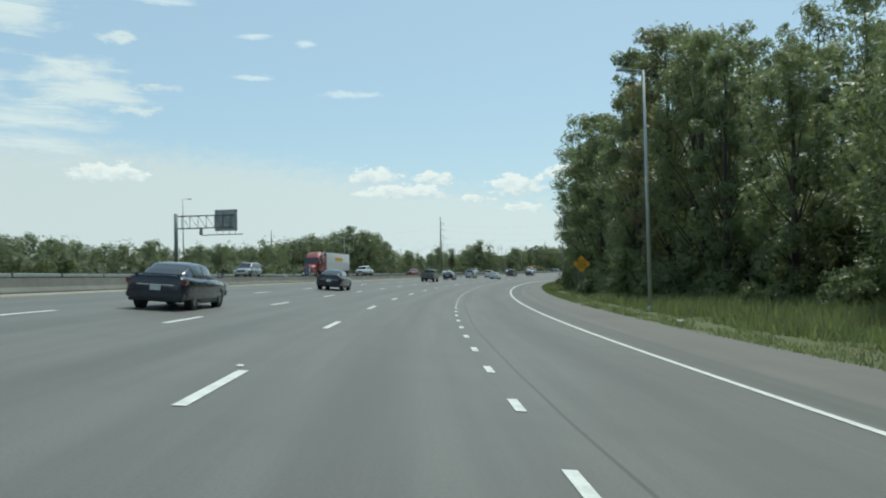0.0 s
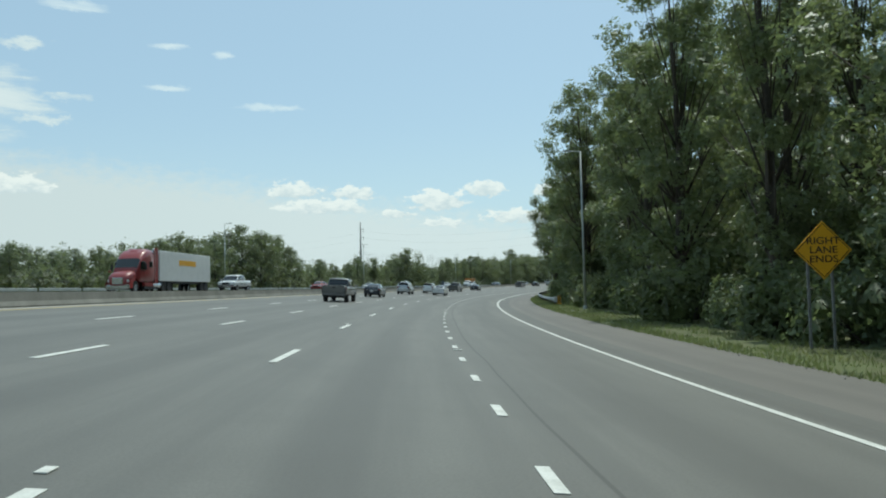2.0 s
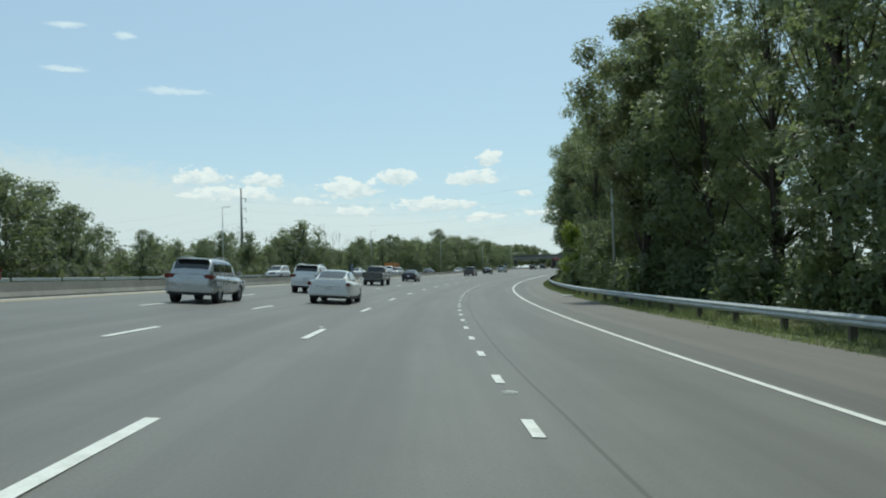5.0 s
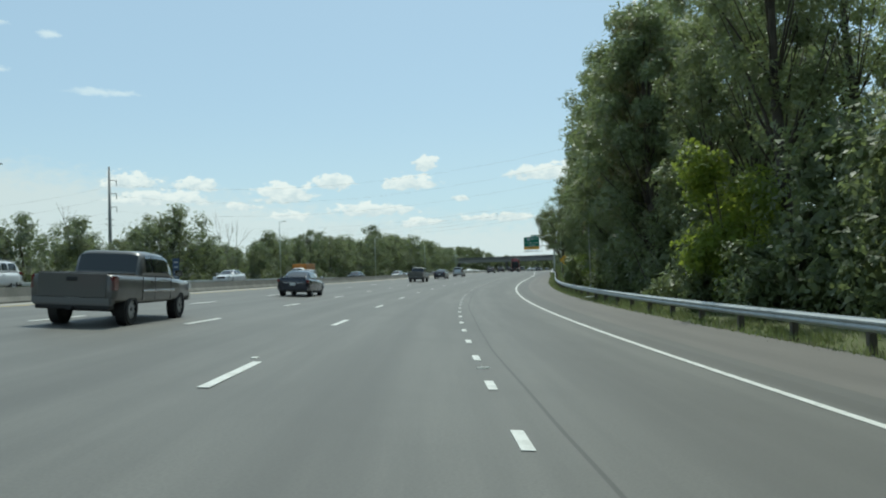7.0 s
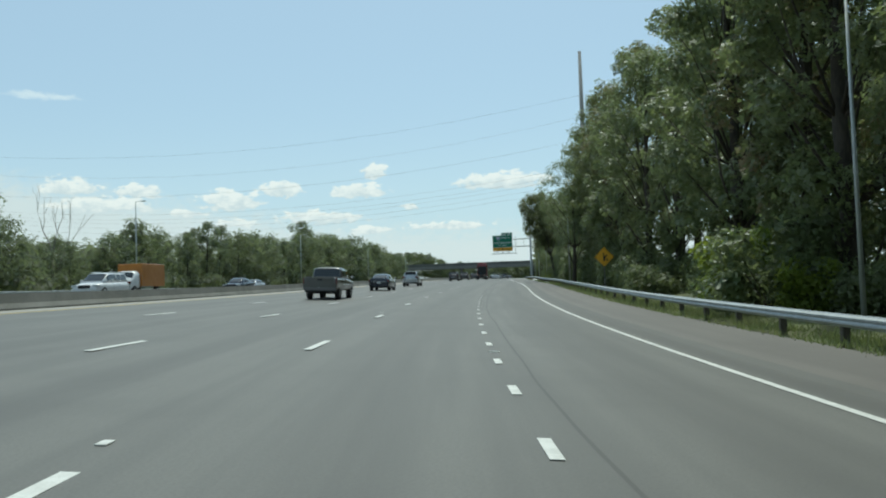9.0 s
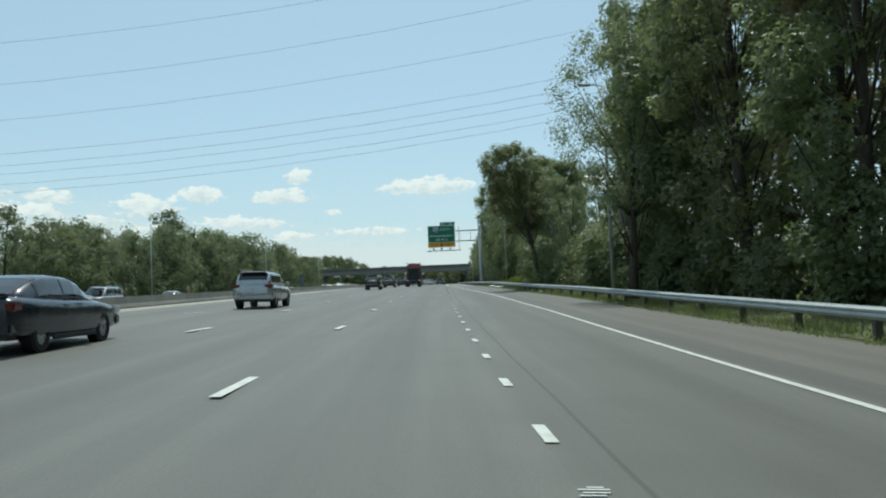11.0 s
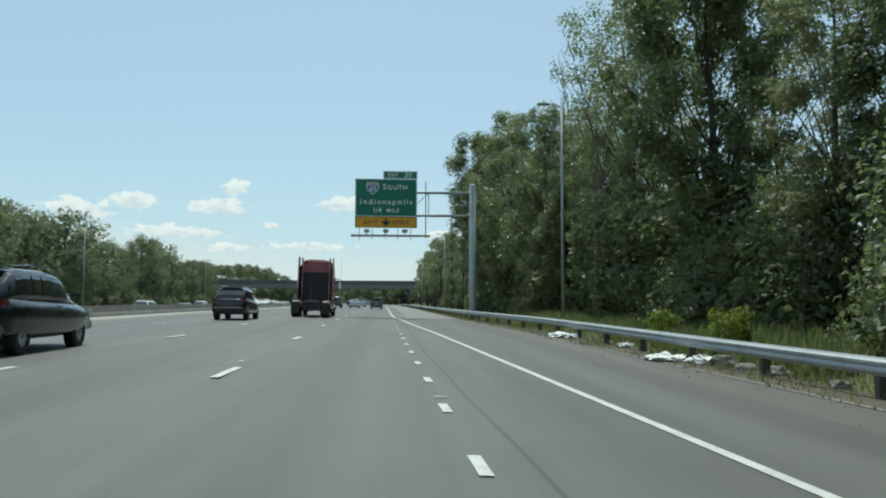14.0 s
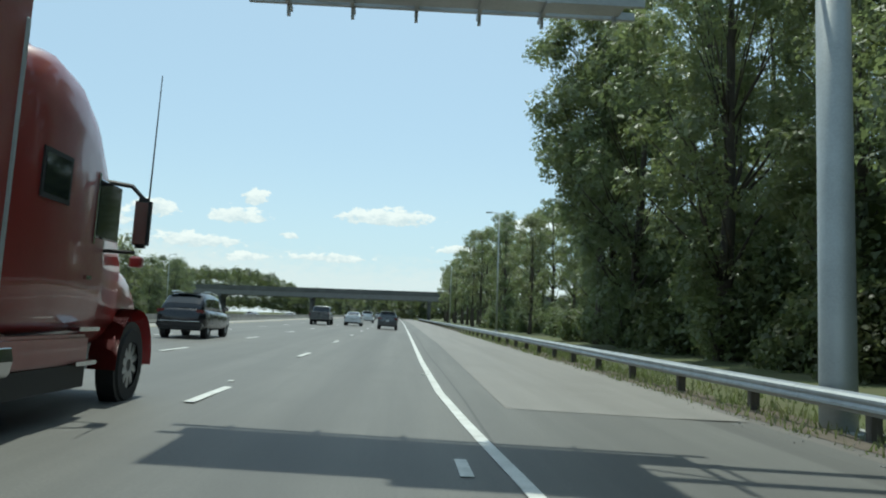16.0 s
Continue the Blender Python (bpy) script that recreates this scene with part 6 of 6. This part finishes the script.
def semi(label, trailer=True):
    root, colour = thing("truck", label, "truck", group="traffic"), PAINTS["red"]
    hood = [(2.4, 1.06, 0.75, 2.12), (2.9, 1.05, 0.72, 2.08), (3.7, 0.98, 0.70, 1.90), (4.25, 0.90, 0.68, 1.64), (4.42, 0.70, 0.75, 1.35)]
    cab = [(-0.62, 1.20, 0.95, 3.60), (-0.52, 1.24, 0.92, 3.86), (0.35, 1.25, 0.92, 4.04), (1.0, 1.24, 0.92, 3.96), (1.6, 1.20, 0.92, 3.68), (2.12, 1.14, 0.92, 3.22), (2.95, 1.08, 0.95, 2.12)]
    roof = [(-0.55, 0.95, 3.3, 4.12), (0.0, 0.98, 3.3, 4.15), (0.7, 0.94, 3.2, 4.12), (1.5, 0.84, 3.0, 3.72)]
    part("hood", loft(hood, 4.0), colour, root, smooth=True)
    part("cab", loft(cab, 7.0), colour, root, "red sleeper cab", True)
    part("roof_fairing", loft(roof, 3.5), colour, root, smooth=True)
    part("windscreen", pane(cab, 5, 0.05, 5, 0.8, 2, 9, 7.0), M_GLASS, root)
    for side in (-1, 1):
        def bx(x0, x1, *rest, **more):
            a, b = side * x0, side * x1
            return box(min(a, b), max(a, b), *rest, **more)
        door = part("door_window", bx(1.17, 1.225, 1.62, 2.36, 2.14, 2.86, bevel=0.02), M_GLASS, root)
        part("window_frame", bx(1.16, 1.222, 1.56, 1.61, 2.06, 2.92), M_CHROME, door)
        sleeper = part("sleeper_window", bx(1.20, 1.268, 0.0, 0.68, 2.40, 2.90, bevel=0.04, segments=2), M_GLASS, root)
        part("window_frame", bx(1.20, 1.264, -0.05, 0.73, 2.35, 2.95, bevel=0.04, segments=2), M_TRIM, sleeper)
        part("side_extender", bx(1.18, 1.245, -1.35, -0.54, 0.95, 4.25, bevel=0.03, segments=2), colour, root)
        part("extender_edge", bx(1.19, 1.262, -0.66, -0.58, 1.3, 4.0, bevel=0.02), M_POLE, root)
        part("side_fairing", bx(1.02, 1.24, -1.2, 1.72, 0.62, 0.98, bevel=0.04, segments=2), colour, root)
        part("fairing_skirt", bx(1.04, 1.225, -1.2, 1.70, 0.36, 0.63), M_TRIM, root, "black lower skirt")
        for z in (0.62, 1.02):
            part("step", bx(1.16, 1.30, 1.25, 1.85, z, z + 0.05), M_CHROME, root)
        fender = bmesh.new()
        pts = [(3.42 + 0.74 * math.cos(a), 0.56 + 0.74 * math.sin(a)) for a in np.linspace(-0.1, math.pi + 0.1, 13)]
        inner, outer = [], []
        for y, z in pts:
            inner.append(fender.verts.new((side * 0.88, y, z)))
            outer.append(fender.verts.new((side * 1.25, y, z)))
        for k in range(12):
            fender.faces.new((inner[k], inner[k + 1], outer[k + 1], outer[k]))
        bmesh.ops.solidify(fender, geom=fender.faces[:], thickness=0.09)
        part("fender", fender, colour, root, smooth=True)
        part("mirror_arm", tube([(side * 1.13, 2.0, 2.88), (side * 1.42, 2.12, 2.86), (side * 1.58, 2.15, 2.70)], [0.03] * 3, 6), M_TRIM, root)
        mirror = part("wing_mirror", bx(1.48, 1.68, 2.08, 2.22, 2.08, 2.72, bevel=0.04, segments=2), M_TRIM, root)
        part("mirror_glass", bx(1.50, 1.66, 2.072, 2.079, 2.13, 2.66), M_CHROME, mirror)
        part("mirror_arm", tube([(side * 1.12, 2.15, 2.02), (side * 1.52, 2.15, 2.02)], [0.025] * 2, 6), M_TRIM, root)
        part("antenna", tube([(side * 1.62, 2.2, 2.6), (side * 1.63, 2.2, 4.35)], [0.012, 0.006], 6), M_TRIM, root)
        part("hood_mirror", bx(0.98, 1.16, 3.55, 3.70, 1.90, 2.06, bevel=0.03), colour, root)
        part("headlamp", bx(0.66, 0.95, 4.10, 4.34, 1.0, 1.25, bevel=0.05, segments=2), M_HEADLAMP, root)
        part("marker_lamp", bx(0.5, 0.62, 0.9, 1.05, 3.86, 3.92), M_SIGN_YELLOW, root)
        part("door_handle", bx(1.23, 1.27, 1.35, 1.5, 1.62, 1.67), M_CHROME, root)
        part("fuel_tank", tube([(side * 0.95, -1.9, 0.75), (side * 0.95, -0.2, 0.75)], [0.32, 0.32], 16), M_CHROME, root)
        add_wheel(root, side * 1.06, 3.40, 0.52, 0.30)
        for y in (-2.7, -4.0):
            add_wheel(root, side * 0.98, y, 0.52, 0.52)
    part("bumper", box(-1.08, 1.08, 4.12, 4.46, 0.36, 0.80, 0.09, 3), M_CHROME, root)
    part("grille", box(-0.5, 0.5, 4.36, 4.45, 0.82, 1.42, 0.03), M_CHROME, root)
    part("chassis", box(-0.45, 0.45, -4.7, 3.2, 0.62, 0.92), M_TRIM, root)
    part("fifth_wheel", box(-0.5, 0.5, -3.8, -2.9, 0.98, 1.12, 0.05, 2), M_DARKSTEEL, root)
    part("fifth_wheel_bracket", box(-0.42, 0.42, -3.55, -3.15, 0.90, 0.985), M_TRIM, root)
    part("deck_plate", box(-0.44, 0.44, -2.2, -0.7, 0.925, 0.95), M_CHROME, root)
    part("rear_crossmember", box(-0.46, 0.46, -4.76, -4.66, 0.56, 0.94), M_TRIM, root)
    part("cab_rear_panel", box(-0.92, 0.92, -0.70, -0.60, 1.2, 3.2, 0.04), M_TRIM, root)
    for side in (-1, 1):
        part("mud_flap", box(min(side * 0.72, side * 1.24), max(side * 0.72, side * 1.24), -4.80, -4.78, 0.22, 0.98), M_TRIM, root)
        part("tail_lamp", box(min(side * 0.5, side * 0.66), max(side * 0.5, side * 0.66), -4.80, -4.74, 0.70, 0.80), M_TAIL, root)
        part("air_hose", tube([(side * 0.3, -0.72, 1.9), (side * 0.34, -1.1, 1.3), (side * 0.2, -1.7, 1.02)], [0.022] * 3, 6), M_TAIL if side > 0 else M_BLUE, root)
        part("exhaust_pipe", tube([(side * 0.98, -0.82, 1.0), (side * 0.98, -0.82, 3.9), (side * 0.98, -0.92, 4.2)], [0.075] * 3, 10), M_CHROME, root, smooth=True)
    if trailer:
        part("trailer_box", box(-1.28, 1.28, -15.5, -1.6, 1.15, 4.05, 0.03), M_VAN, root, "long white box trailer")
        for side in (-1, 1):
            part("trailer_lettering_bar", box(min(side * 1.281, side * 1.29), max(side * 1.281, side * 1.29), -11.0, -6.4, 2.75, 3.3), M_SIGN_YELLOW, root)
            for y in (-13.0, -14.3):
                add_wheel(root, side * 1.0, y, 0.52, 0.5)
        part("trailer_rail", box(-1.1, 1.1, -15.3, -1.8, 0.95, 1.15), M_TRIM, root)
    return root


def box_truck(label, tone):
    root, colour = thing("truck", label, "truck", group="traffic"), PAINTS[tone]
    part("cargo_box", box(-1.15, 1.15, -3.6, 1.3, 0.85, 2.95, 0.04), colour, root)
    cab = [(1.35, 1.0, 0.6, 2.2), (1.6, 1.02, 0.55, 2.3), (2.3, 1.0, 0.55, 2.2), (2.8, 0.98, 0.55, 1.6), (3.5, 0.9, 0.55, 1.35)]
    part("cab", loft(cab, 5.0), PAINTS["white"], root, smooth=True)
    part("windscreen", pane(cab, 2, 0.1, 2, 0.9, 2, 9, 5.0), M_GLASS, root)
    part("bumper", box(-1.0, 1.0, 3.4, 3.6, 0.45, 0.7, 0.03), M_TRIM, root)
    for x in (-0.9, 0.9):
        for y in (-2.2, 2.4):
            add_wheel(root, x, y, 0.42, 0.3)
    return root


M_VAN = PAINTS["van"]
# the same way: lanes centred on -1.8 (next lane), -5.4 (third lane) and 1.8 (own lane)
BUILT = {}


def vehicle(kind, label, tone, s, e, facing=0.0):
    key = (kind, label, tone)
    m = stand(s, e, 0.0, facing, True)
    if key in BUILT:
        return copy_thing(BUILT[key], m)
    if kind == "sedan":
        ob = sedan(label, tone)
    elif kind == "suv":
        ob = suv(label, tone)
    elif kind == "big_suv":
        ob = suv(label, tone, 1.80, 5.05, True)
    elif kind == "pickup":
        ob = pickup(label, tone)
    elif kind == "semi":
        ob = semi(label, True)
    elif kind == "tractor":
        ob = semi(label, False)
    else:
        ob = box_truck(label, tone)
    ob.matrix_basis = m
    BUILT[key] = ob
    return ob


vehicle("sedan", "dark blue four-door sedan on the asphalt lane", "navy", 58.6, -5.55)
vehicle("sedan", "dark blue four-door sedan on the asphalt lane", "navy", 26.9, -5.5)
vehicle("pickup", "pewter grey extended-cab pickup truck on the road", "pewter", 119.2, -5.2)
vehicle("sedan", "dark blue four-door sedan on the asphalt lane", "navy", 143.5, -5.9)
vehicle("suv", "silver sport utility car on the third lane", "silver", 170.5, -6.5)
vehicle("suv", "white sport utility car in the traffic ahead", "white", 188.0, -5.6)
vehicle("sedan", "white four-door sedan on the second lane", "white", 175.0, -2.0)
vehicle("pickup", "pewter grey extended-cab pickup truck on the road", "pewter", 215.8, -5.6)
vehicle("sedan", "dark blue four-door sedan on the asphalt lane", "navy", 241.0, -5.8)
vehicle("pickup", "pewter grey extended-cab pickup truck on the road", "pewter", 297.0, -5.3)
vehicle("sedan", "dark blue four-door sedan on the asphalt lane", "navy", 321.0, -5.6)
vehicle("suv", "silver sport utility car on the third lane", "silver", 343.0, -5.6)
vehicle("big_suv", "black three-row sport utility car with tinted glass", "black", 404.5, -5.5)
vehicle("big_suv", "black three-row sport utility car with tinted glass", "black", 432.0, -5.4)
vehicle("big_suv", "black three-row sport utility car with tinted glass", "black", 470.5, -5.6)
vehicle("tractor", "red sleeper-cab truck tractor with tall fairing", "red", 444.75, -2.05)
vehicle("pickup", "dark grey pickup truck far ahead on the road", "grey", 517.0, -4.9)
vehicle("sedan", "white four-door sedan on the second lane", "white", 522.0, -2.0)
vehicle("suv", "white sport utility car in the traffic ahead", "white", 554.0, -1.8)
vehicle("suv", "dark grey sport utility car on the freeway", "grey", 513.0, 1.75)
# the other way, beyond the barrier
vehicle("semi", "red truck tractor pulling a long white trailer", "red", 128.0, -25.5, 180)
vehicle("suv", "silver sport utility car beyond the barrier", "silver", 88.0, -21.5, 180)
vehicle("pickup", "white pickup truck beyond the barrier", "white", 142.0, -21.3, 180)
vehicle("sedan", "red four-door sedan beyond the barrier", "red", 178.0, -21.5, 180)
vehicle("suv", "white sport utility car beyond the barrier", "white", 236.0, -21.8, 180)
vehicle("sedan", "white low sedan beyond the barrier", "white", 274.0, -21.6, 180)
vehicle("sedan", "white low sedan beyond the barrier", "white", 222.0, -25.6, 180)
vehicle("suv", "white sport utility car beyond the barrier", "white", 302.0, -21.8, 180)
vehicle("box_truck", "orange box truck beyond the barrier", "orange", 322.0, -29.0, 180)
for s, e, kind, tone in ((330, -22, "sedan", "navy"), (345, -25.6, "sedan", "silver"), (362, -21.6, "suv", "silver"), (388, -25.4, "sedan", "white"), (410, -21.8, "suv", "grey"),
                         (452, -25.5, "sedan", "white"), (470, -21.8, "suv", "white"), (486, -21.6, "sedan", "silver"), (512, -25.6, "suv", "white"), (533, -21.8, "sedan", "white"),
                         (556, -25.6, "suv", "silver"), (574, -21.8, "sedan", "white"), (592, -25.6, "suv", "white"), (615, -21.8, "sedan", "navy"), (640, -24.0, "suv", "white"),
                         (590, -5.4, "sedan", "navy"), (625, -1.8, "suv", "silver"), (650, -5.4, "suv", "white"), (610, 1.8, "sedan", "grey")):
    vehicle(kind, {"sedan": "distant %s sedan in the traffic", "suv": "distant %s sport utility car in the traffic"}[kind] % tone, tone, s, e, 180 if e < -14 else 0)
